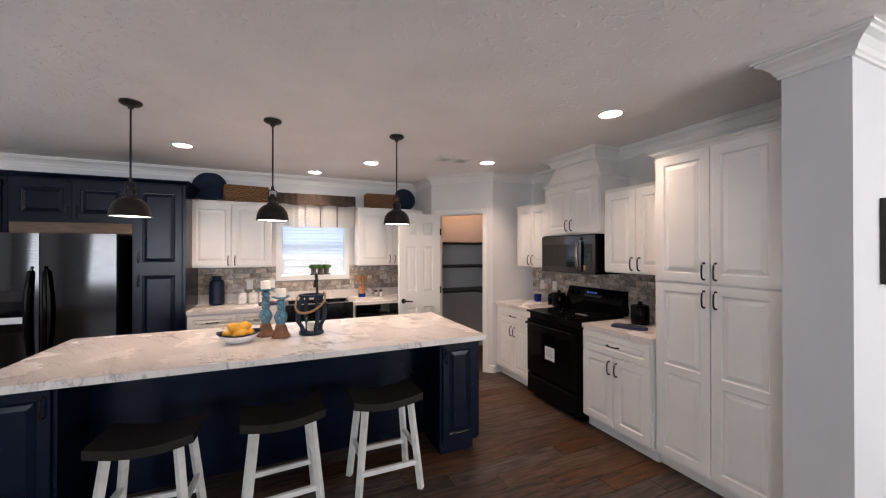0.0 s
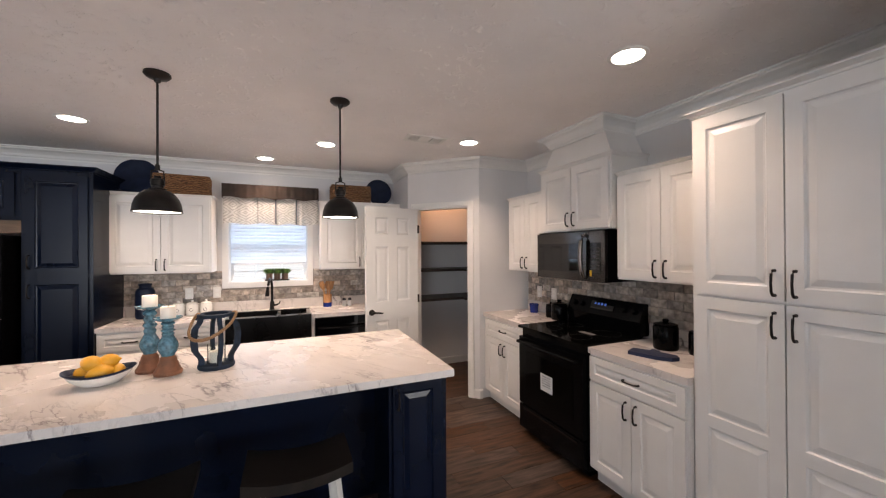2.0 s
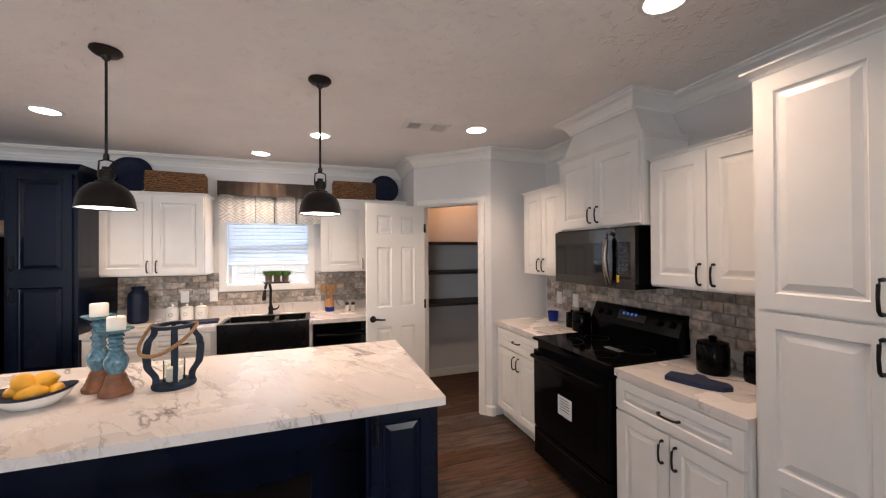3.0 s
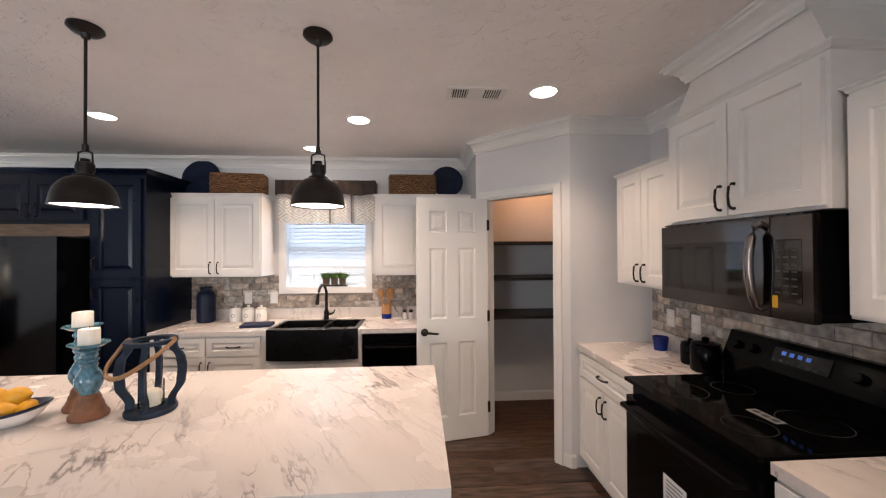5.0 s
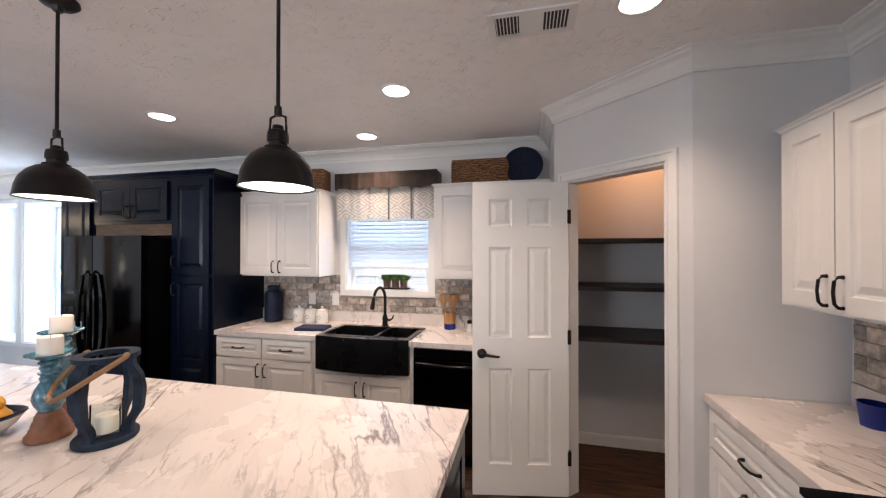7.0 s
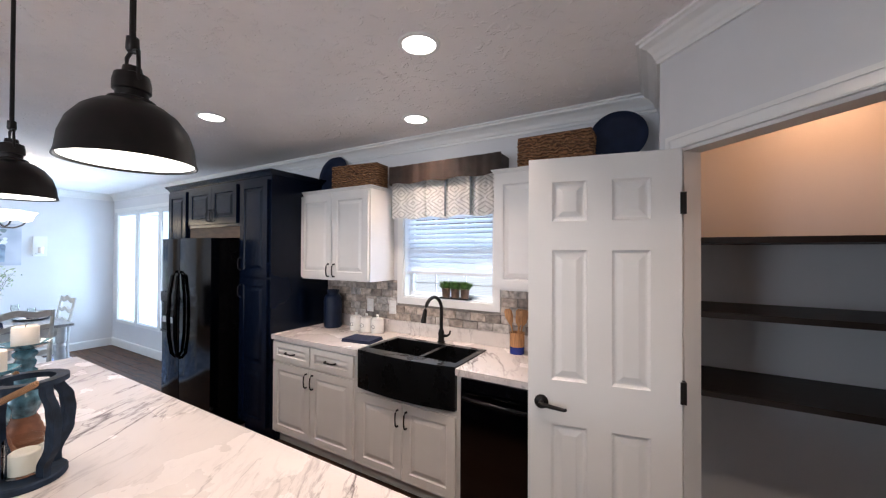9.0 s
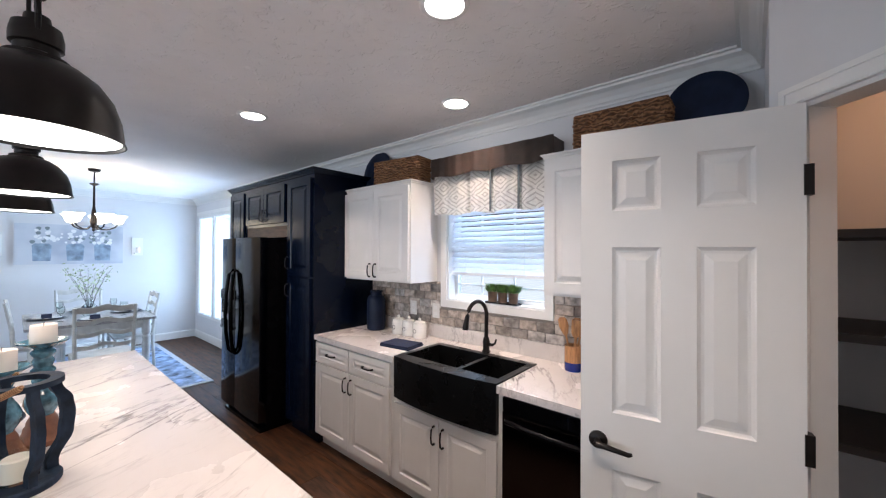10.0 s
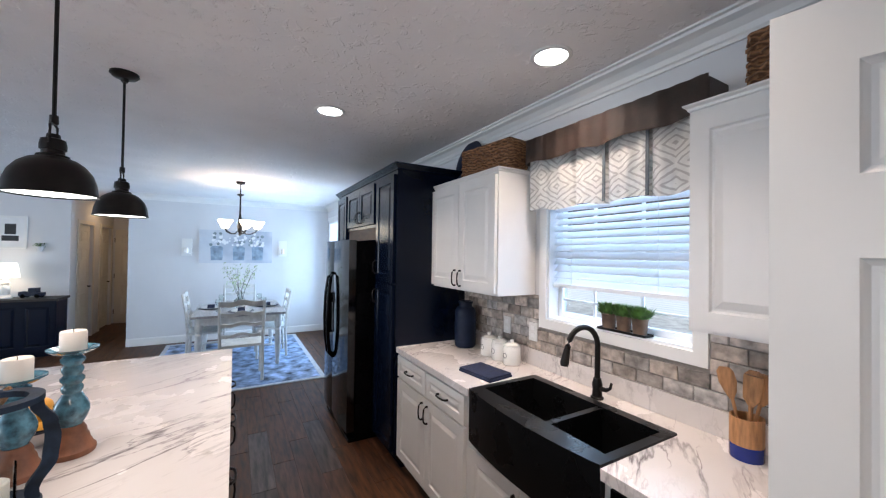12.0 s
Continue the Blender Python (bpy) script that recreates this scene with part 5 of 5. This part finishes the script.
# outlets
def outlet(m, label="white wall outlet plate on the backsplash"):
    o = new("outlet")
    o.matrix_basis = m
    tagged(o, label, "outlet", "outlets")
    box("plate", CERAMIC, -0.036, 0.036, -0.006, 0, -0.058, 0.058, o, 0.003)
    boxes("socket", TRIM, [(-0.016, 0.016, -0.0085, -0.006, 0.01, 0.038), (-0.016, 0.016, -0.0085, -0.006, -0.038, -0.01)], o, 0.002)
    return o


for x in (-0.42, -0.165):
    outlet(pose(x, BACK - 0.014, 1.13))
for y in (3.78, 3.55, 2.02):
    outlet(pose(EAST - 0.014, y, 1.13, 0, 0, -90))

# things on the east counters
cu = thing("tumbler", 2.955, 3.775, TOPZ, 0, "cobalt blue glass candle cup", "cup")
lathe("glass", COBALT, [(0, 0), (0.04, 0), (0.05, 0.09), (0.047, 0.09), (0.038, 0.008), (0, 0.008)], cu)


def black_canister(x, y, r, h):
    c = thing("canister", x, y, TOPZ, 0, "glossy black lidded ceramic canister", "canister", "black canisters")
    lathe("jar", BLACK, [(0, 0), (r * 0.92, 0), (r, 0.01), (r, h * 0.72), (r * 0.9, h * 0.78), (0, h * 0.78)], c)
    lathe("lid", BLACK, [(0, h * 0.78), (r * 0.95, h * 0.785), (r * 0.95, h * 0.83), (r * 0.5, h * 0.88), (r * 0.2, h * 0.89), (r * 0.28, h * 0.96), (r * 0.15, h), (0, h)], c)


black_canister(2.935, 3.475, 0.052, 0.15)
black_canister(2.915, 3.335, 0.075, 0.19)
black_canister(2.86, 2.24, 0.075, 0.20)
black_canister(2.92, 2.06, 0.06, 0.17)
mt = thing("oven_mitt", 2.62, 2.15, TOPZ, -68, "navy quilted oven mitt lying on the counter", "oven mitt")
prism("mitt", CLOTH, [(-0.13, -0.05), (0.04, -0.065), (0.11, -0.045), (0.14, 0.0), (0.115, 0.045), (0.03, 0.055), (0.01, 0.095), (-0.03, 0.10), (-0.035, 0.06), (-0.13, 0.05)], 0.022, mt, pose(0, 0, 0.001, -90, 0, 0) @ pose(0, -0.022, 0), 0.006, True)

# framed picture on the far wall
pf = thing("picture_frame", 2.635, 0.757, 1.40, 0, "dark wooden picture frame on the grey wall", "picture")
boxes("frame", DARKWOOD, [(0, 0.03, -0.025, 0, 0, 0.42), (0.27, 0.30, -0.025, 0, 0, 0.42), (0.03, 0.27, -0.025, 0, 0, 0.03), (0.03, 0.27, -0.025, 0, 0.39, 0.42)], pf)
box("print", PAPER, 0.03, 0.27, -0.012, -0.004, 0.03, 0.39, pf, 0)

# ---- dining area ----
rug = thing("area_rug", 0, 0, 0, 0, "faded blue patterned area rug under the table", "rug")
boxes("pile", RUG, [(-5.98, -3.32, 2.66, 4.56, 0.003, 0.012)], rug, 0)
boxes("border", CREAM, [(-6.05, -5.98, 2.6, 4.62, 0.002, 0.012), (-3.32, -3.26, 2.6, 4.62, 0.002, 0.012), (-5.98, -3.32, 2.6, 2.66, 0.002, 0.012), (-5.98, -3.32, 4.56, 4.62, 0.002, 0.012)], rug, 0)
TX, TY = -4.72, 3.65
tb = thing("dining_table", TX, TY, 0.012, 0, "white farmhouse dining table with grey top", "table")
box("top", GREYTOP, -0.68, 0.68, -0.56, 0.56, 0.72, 0.75, tb, 0.006)
boxes("apron", WORNWHITE, [(-0.60, 0.60, -0.50, -0.48, 0.62, 0.72), (-0.60, 0.60, 0.48, 0.50, 0.62, 0.72), (-0.60, -0.58, -0.48, 0.48, 0.62, 0.72), (0.58, 0.60, -0.48, 0.48, 0.62, 0.72)], tb)
for sx in (-1, 1):
    for sy in (-1, 1):
        lathe("leg", WORNWHITE, [(0, 0), (0.022, 0), (0.03, 0.03), (0.022, 0.06), (0.028, 0.1), (0.04, 0.25), (0.046, 0.4), (0.036, 0.46), (0.046, 0.49), (0.034, 0.52), (0.048, 0.55), (0.048, 0.72), (0, 0.72)], tb, pose(sx * 0.575, sy * 0.475, 0), 16)

ch = thing("dining_chair", -3.72, 3.66, 0.012, 90, "white painted ladder-back dining chair", "chair", "chairs round the table")
box("seat", WORNWHITE, -0.25, 0.25, -0.21, 0.2, 0.43, 0.46, ch, 0.008)
for s in (-1.15, 1.15):
    tube("rear_post", WORNWHITE, [(s * 0.2, -0.225, 0), (s * 0.2, -0.205, 0.43), (s * 0.205, -0.225, 0.7), (s * 0.21, -0.275, 1.0)], [0.018, 0.02, 0.018, 0.016], ch, None, 8)
    tube("front_leg", WORNWHITE, [(s * 0.2, 0.18, 0), (s * 0.2, 0.18, 0.43)], 0.019, ch, None, 8)
    tube("side_rail", WORNWHITE, [(s * 0.2, -0.21, 0.2), (s * 0.2, 0.18, 0.2)], 0.011, ch, None, 8)
for z, y, hgt in ((0.56, -0.212, 0.045), (0.69, -0.226, 0.05), (0.82, -0.246, 0.055), (0.95, -0.268, 0.075)):
    out = [(-0.23 + 0.46 * i / 14, 0.5 * hgt + 0.022 * math.sin(math.pi * i / 14) + (0.012 * math.cos(4 * math.pi * i / 14))) for i in range(15)]
    lowr = [(x, zz - hgt * 0.85) for x, zz in reversed(out)]
    prism("slat", WORNWHITE, out + lowr, 0.016, ch, pose(0, y - 0.008, z), 0.002)
copy_thing(ch, pose(-5.72, 3.66, 0.012, 0, 0, -90))
copy_thing(ch, pose(-4.75, 3.23, 0.012, 0, 0, 0))
copy_thing(ch, pose(-4.75, 4.06, 0.012, 0, 0, 180))

for px_, py_ in ((-4.28, 3.66), (-5.2, 3.66), (-4.75, 3.28), (-4.75, 4.02)):
    pl = thing("place_setting", px_, py_, 0.763, 0, "stacked white and navy plates with folded napkin", "plates", "place settings")
    lathe("charger", NAVYWARE, [(0, 0), (0.1, 0), (0.165, 0.012), (0.163, 0.015), (0.1, 0.006), (0, 0.006)], pl)
    lathe("plate", CERAMIC, [(0, 0.0065), (0.08, 0.0065), (0.13, 0.02), (0.128, 0.023), (0.08, 0.012), (0, 0.012)], pl)
    prism("napkin", CLOTH, [(-0.045, 0), (0.045, 0), (0.0, 0.05)], 0.09, pl, pose(0, -0.045, 0.013), 0.003)
for gx, gy in ((-4.42, 3.38), (-4.45, 3.95), (-5.0, 3.4), (-5.0, 3.92)):
    g = thing("wine_glass", gx, gy, 0.763, 0, "clear stemmed wine glass on the table", "glass", "wine glasses")
    lathe("glass", CLEAR, [(0, 0), (0.032, 0.001), (0.004, 0.008), (0.004, 0.075), (0.028, 0.095), (0.038, 0.13), (0.032, 0.175), (0.031, 0.175), (0.036, 0.13), (0.026, 0.098), (0.0, 0.082)], g, None, 18)
vz = thing("branch_vase", TX + 0.02, TY, 0.763, 0, "clear glass vase holding leafy green branches", "vase")
lathe("glass", CLEAR, [(0, 0), (0.05, 0), (0.085, 0.05), (0.08, 0.11), (0.035, 0.16), (0.028, 0.21), (0.034, 0.225), (0.032, 0.225), (0.026, 0.21), (0.033, 0.16), (0.077, 0.11), (0.0, 0.01)], vz)
random.seed(8)
bm, bl_ = bmesh.new(), bmesh.new()
for k in range(9):
    a = 6.283 * k / 9 + random.uniform(-0.3, 0.3)
    sp = random.uniform(0.16, 0.36)
    pts = [Vector((0, 0, 0.05))]
    for i in range(1, 7):
        u = i / 6
        pts.append(Vector((math.cos(a) * sp * u ** 1.4 + random.gauss(0, 0.008), math.sin(a) * sp * u ** 1.4 + random.gauss(0, 0.008), 0.05 + u * random.uniform(0.5, 0.58))))
    add_tube(bm, pts, [0.004 - 0.0005 * i for i in range(7)], 5)
    for i in range(24):
        p = pts[random.randint(3, 6)] + Vector((random.gauss(0, 0.03), random.gauss(0, 0.03), random.gauss(0, 0.03)))
        d = Vector((random.gauss(0, 1), random.gauss(0, 1), random.gauss(0, 0.7))).normalized() * 0.024
        s = d.cross(Vector((random.random(), random.random(), 1))).normalized() * 0.009
        bl_.faces.new([bl_.verts.new(q) for q in (p - d, p + s, p + d, p - s)])
finish("branch", bm, DARKWOOD, vz, None, True)
tagged(finish("foliage", bl_, mat("pale_leaf", (0.30, 0.37, 0.2), 0.6, vary=0.2, scale=20), vz), kind="stuff")

cd = thing("chandelier", -4.12, 3.62, CEIL, 0, "bronze five-arm chandelier with lit frosted glass shades", "chandelier")
lathe("canopy", BRONZE, [(0, -0.001), (0.06, -0.001), (0.05, -0.03), (0.012, -0.04), (0, -0.04)], cd)
tube("stem", BRONZE, [(0, 0, -0.03), (0, 0, -0.45)], 0.008, cd)
lathe("hub", BRONZE, [(0, -0.16), (0.04, -0.17), (0.045, -0.18), (0.01, -0.2), (0.012, -0.44), (0.02, -0.5), (0.035, -0.62), (0.025, -0.68), (0.012, -0.7), (0.018, -0.72), (0, -0.74)], cd, None, 20)
for i in range(5):
    arm = tube("arm", BRONZE, [(0.02, 0, -0.66), (0.07, 0, -0.71), (0.13, 0, -0.71), (0.19, 0, -0.68), (0.215, 0, -0.64)], 0.0075, cd, pose(0, 0, 0, 0, 0, 72 * i + 20), 8)
    lathe("shade", FROST, [(0.015, 0), (0.042, 0.01), (0.055, 0.036), (0.066, 0.07), (0.09, 0.1), (0.088, 0.101), (0.062, 0.072), (0.036, 0.014), (0.0, 0.007)], cd, pose(0, 0, 0, 0, 0, 72 * i + 20) @ pose(0.215, 0, -0.64), 20)

cvn = thing("canvas_picture", WEST + 0.001, 3.01, 1.39, 0, "long pale canvas painting of white flowers in jars", "picture")
box("canvas", CANVAS, 0, 0.03, 0, 1.18, 0, 0.60, cvn, 0.003)
random.seed(5)
for cy_ in (0.27, 0.62, 0.93):
    bm = bmesh.new()
    vsx = [bm.verts.new((0.0315, cy_ + dy, dz)) for dy, dz in ((-0.09, 0.05), (0.09, 0.05), (0.1, 0.28), (0.07, 0.31), (-0.07, 0.31), (-0.1, 0.28))]
    bm.faces.new(vsx)
    finish("painted_jar", bm, mat("jar_paint", (0.26, 0.33, 0.42), 0.8, vary=0.2, scale=12), cvn)
    bm = bmesh.new()
    for k in range(24):
        oy, oz, r = cy_ + random.gauss(0, 0.08), 0.40 + random.gauss(0, 0.06), random.uniform(0.012, 0.032)
        oz = min(0.55, max(0.33, oz))
        bm.faces.new([bm.verts.new((0.032 + 0.0003 * k, oy + r * (1 + 0.2 * math.sin(3 * a)) * math.cos(a), oz + r * math.sin(a))) for a in (6.283 * i / 10 for i in range(10))])
    ob = tagged(finish("painted_flowers", bm, PAPER, cvn), kind="stuff")
    ob.data.materials.append(mat("leaf_paint", (0.2, 0.24, 0.25), 0.8, vary=0.1))
    for k, p in enumerate(ob.data.polygons):
        p.material_index = 1 if k % 3 == 0 else 0
for y in (2.83, 4.38):
    s = thing("wall_sconce", WEST + 0.001, y, 1.52, 0, "white wall-mounted candle sconce", "sconce", "sconces")
    box("plate", TRIM, 0, 0.02, -0.075, 0.075, 0, 0.30, s, 0.004)
    box("ledge", TRIM, 0.02, 0.12, -0.05, 0.05, 0.03, 0.045, s, 0.003)
    lathe("candle", WAX, [(0, 0.045), (0.028, 0.045), (0.028, 0.14), (0, 0.14)], s, pose(0.072, 0, 0), 18)

# ---- living wall and hall ----
cs = thing("console_cabinet", -6.49, 0.15, 0, 0, "dark navy console cabinet with wooden top", "console")
boxes("body", NAVY, [(0.0, 0.42, 0.0, 1.10, 0.06, 0.83), (0.03, 0.39, 0.03, 1.07, 0, 0.06)], cs)
box("top", DARKWOOD, 0.0, 0.46, -0.03, 1.13, 0.831, 0.865, cs, 0.004)
for i in range(3):
    bm = bmesh.new()
    add_panels(bm, [0, 0.05, 0.31, 0.36], [0, 0.06, 0.64, 0.70], {(1, 1)})
    finish("door", bm, NAVY, cs, pose(0.441, 0.01 + i * 0.36, 0.1, 0, 0, 90))
tl = thing("table_lamp", -6.28, 0.64, 0.866, 0, "white turned table lamp with lit linen shade", "lamp")
lathe("base", CERAMIC, [(0, 0), (0.075, 0), (0.08, 0.02), (0.045, 0.05), (0.055, 0.1), (0.06, 0.16), (0.035, 0.2), (0.05, 0.23), (0.03, 0.27), (0.02, 0.30), (0.0, 0.32)], tl)
lathe("shade", LAMPSHADE, [(0.145, 0.31), (0.115, 0.52), (0.113, 0.52), (0.143, 0.31)], tl)
tk = thing("model_truck", -6.25, 0.93, 0.866, 80, "small dark metal toy pickup truck", "toy truck")
boxes("body", NAVYWARE, [(-0.13, 0.13, -0.055, 0.055, 0.03, 0.08), (-0.02, 0.07, -0.05, 0.05, 0.08, 0.15), (-0.13, -0.03, -0.055, 0.055, 0.08, 0.095)], tk, 0.006)
for x in (-0.08, 0.085):
    for y in (-0.058, 0.042):
        lathe("wheel", BLACK, [(0, 0), (0.03, 0), (0.032, 0.008), (0.03, 0.016), (0, 0.016)], tk, pose(x, y + 0.016, 0.032, 90, 0, 0), 16)
bf = thing("picture_frame", -6.499, 0.42, 1.6, 0, "white framed black and white print", "picture")
boxes("frame", TRIM, [(0, 0.025, 0, 0.03, 0, 0.5), (0, 0.025, 0.33, 0.36, 0, 0.5), (0, 0.025, 0.03, 0.33, 0, 0.03), (0, 0.025, 0.03, 0.33, 0.47, 0.5)], bf)
box("print", PAPER, 0.002, 0.012, 0.03, 0.33, 0.03, 0.47, bf, 0)
boxes("print_shape", INK, [(0.0125, 0.0135, 0.09, 0.27, 0.12, 0.2), (0.0125, 0.0135, 0.12, 0.24, 0.22, 0.38)], bf, 0)
hp = thing("hanging_planter", -6.498, 0.93, 1.62, 0, "small white wall pot with green sprig", "plant")
lathe("pot", CERAMIC, [(0, 0), (0.03, 0), (0.045, 0.08), (0.0, 0.075)], hp, pose(0.05, 0, -0.06), 18)
bm = bmesh.new()
random.seed(11)
for k in range(90):
    a, r = random.uniform(0, 6.28), random.uniform(0, 0.07)
    p = Vector((0.05 + 0.5 * r * math.cos(a), r * math.sin(a), random.uniform(0.0, 0.07)))
    d, s = Vector((random.gauss(0, 0.012), random.gauss(0, 0.012), 0.014)), Vector((0.006, 0.006, 0))
    bm.faces.new([bm.verts.new(q) for q in (p - d, p + s, p + d, p - s)])
tagged(finish("foliage", bm, LEAF, hp), kind="stuff")


def flat_casing(name, x0, x1, y, h, s):
    return structure(boxes(name, HALLDOOR, [(x0 - 0.06, x0, min(y, y + s * 0.016), max(y, y + s * 0.016), 0, h + 0.06), (x1, x1 + 0.06, min(y, y + s * 0.016), max(y, y + s * 0.016), 0, h + 0.06), (x0, x1, min(y, y + s * 0.016), max(y, y + s * 0.016), h, h + 0.06)], bevel=0.003))


flat_casing("door_casing_hall", -7.56, -6.85, 1.26, 2.05, 1)
flat_casing("door_casing_hall_far", -8.73, -8.02, 1.26, 2.05, 1)


def six_panel(name, m, label):
    d = structure(new(name), label)
    d.matrix_basis = m
    bm = bmesh.new()
    w = 0.70
    add_panels(bm, [0, 0.11, 0.31, 0.39, 0.59, w], zs, {(i, k) for i in (1, 3) for k in (1, 3, 5)}, 0.035, ((0.0, 0.0), (0.004, 0.004), (0.012, 0.009), (0.02, 0.009), (0.045, 0.003)), True)
    finish("door_leaf", bm, HALLDOOR, d)
    tube("lever", BRONZE, [(0.63, 0, 0.92), (0.63, -0.045, 0.92), (0.54, -0.05, 0.915)], 0.01, d)
    boxes("hinge", BRONZE, [(-0.012, 0.0, -0.004, 0.03, z, z + 0.09) for z in (0.2, 0.98, 1.76)], d, 0.002)
    return d


six_panel("door_2", pose(-8.862, 1.30, 0.01, 0, 0, 90), "cream six-panel door at the end of the hall")
six_panel("door_3", pose(-6.855, 1.22, 0.01, 0, 0, 180), "cream six-panel door in the hall")
six_panel("door_4", pose(-8.025, 1.22, 0.01, 0, 0, 180), "cream six-panel door in the hall")

# ---- outside ----
structure(box("ground", PALEGROUND, -60, 60, -60, 70, -0.7, -0.6, bevel=0), "ground outside, coloured pale for the bright daylight")
nb = thing("neighbour_house", 0, 18, -0.6, 0, "pale sided neighbouring house across the lawn", "house")
boxes("wall", SIDING, [(-14, 14, 0, 8, 0, 3.4)], nb, 0)
prism("roof", GROUT, [(-15, 3.4), (15, 3.4), (13, 5.6), (-13, 5.6)], 9, nb, pose(0, -0.5, 0))
boxes("window", BLACKGLASS, [(x, x + 1.1, -0.03, 0.0, 1.0, 2.4) for x in (-12, 9)], nb, 0)

# ---- floor planks and backsplash tiles ----
random.seed(7)
pl_meshes = {}
floor = bpy.data.objects["floor"]


def plank_mesh(w, d, h, name, material, bev):
    key = (round(w, 3), round(d, 3), name)
    if key not in pl_meshes:
        bm = bmesh.new()
        b = bev
        lo_ = [bm.verts.new((x, y, 0)) for x, y in ((0, 0), (w, 0), (w, d), (0, d))]
        md = [bm.verts.new((x, y, h - b)) for x, y in ((0, 0), (w, 0), (w, d), (0, d))]
        hi_ = [bm.verts.new((x, y, h)) for x, y in ((b, b), (w - b, b), (w - b, d - b), (b, d - b))]
        bm.faces.new(hi_)
        for a, c in ((lo_, md), (md, hi_)):
            for i in range(4):
                bm.faces.new((a[i], a[(i + 1) % 4], c[(i + 1) % 4], c[i]))
        bmesh.ops.recalc_face_normals(bm, faces=bm.faces)
        me = bpy.data.meshes.new(name)
        bm.to_mesh(me)
        bm.free()
        me.materials.append(material)
        pl_meshes[key] = me
    return pl_meshes[key]


PWID, PLEN, GAP = 0.152, 0.91, 0.003
rest = bmesh.new()
row = 0
y = -4.36
while y < BACK:
    off = (row * 0.31) % PLEN
    x = -9.3 - off
    while x < 5.9:
        x0, x1 = max(x, -9.3), min(x + PLEN - GAP, 5.9)
        if x1 - x0 > 0.05:
            if -2.2 < x0 < 2.3 and 0.9 < y < 4.6:
                o = new("plank", plank_mesh(x1 - x0, PWID - GAP, 0.004, "plank", FLOORWOOD, 0.0008))
                o.parent, o.matrix_basis = floor, pose(x0, y, -0.004)
            else:
                add_box(rest, x0, x1, y, y + PWID - GAP, -0.0039, 0.0)
        x += PLEN
    row += 1
    y += PWID
tagged(finish("planks", rest, FLOORWOOD, floor), kind="stuff")


def tile_field(name, m, x0, x1, z0, z1, holes, label):
    """Rows of tumbled stone tiles on a mortar bed, facing local -y."""
    bed = structure(new(name), label)
    bed.matrix_basis = m
    box("mortar_bed", MORTAR, x0, x1, -0.005, -0.001, z0, z1, bed, 0) if not holes else boxes("mortar_bed", MORTAR, [(x0, holes[0][0], -0.005, -0.001, z0, z1), (holes[0][1], x1, -0.005, -0.001, z0, z1), (holes[0][0], holes[0][1], -0.005, -0.001, z0, holes[0][2])], bed, 0)
    tw_, th = 0.125, 0.064
    g = 0.004
    z = z0 + 0.001
    r = 0
    while z < z1 - 0.02:
        h = min(th, z1 - z) - g
        x = x0 - (tw_ / 2 if r % 2 else 0)
        while x < x1:
            a, b = max(x, x0), min(x + tw_, x1) - g
            for hx0, hx1, hz in holes:
                if z + h > hz + 0.002:
                    if a < hx0 < b:
                        b = hx0 - 0.002
                    elif a < hx1 < b:
                        a = hx1 + 0.002
                    elif a >= hx0 and b <= hx1:
                        a = b
            if b - a > 0.012:
                o = new("tile", plank_mesh(b - a, h, 0.009 + 0.001 * random.randint(0, 2), "tile", STONE, 0.003))
                o.parent = bed
                o.matrix_basis = pose(a, -0.004 + random.uniform(0, 0.001), z, 90, 0, 0)
            x += tw_
        z += th
        r += 1


tile_field("backsplash_north", pose(0, BACK, 0), -0.978, 1.828, 1.022, 1.364, [(WX0 - 0.058, WX1 + 0.058, WZ0 - 0.058)], "tumbled grey-brown stone subway tile backsplash")
tile_field("backsplash_east", pose(EAST, 0, 0, 0, 0, -90), -3.985, -1.814, 1.022, 1.364, [], "tumbled grey-brown stone subway tile backsplash")
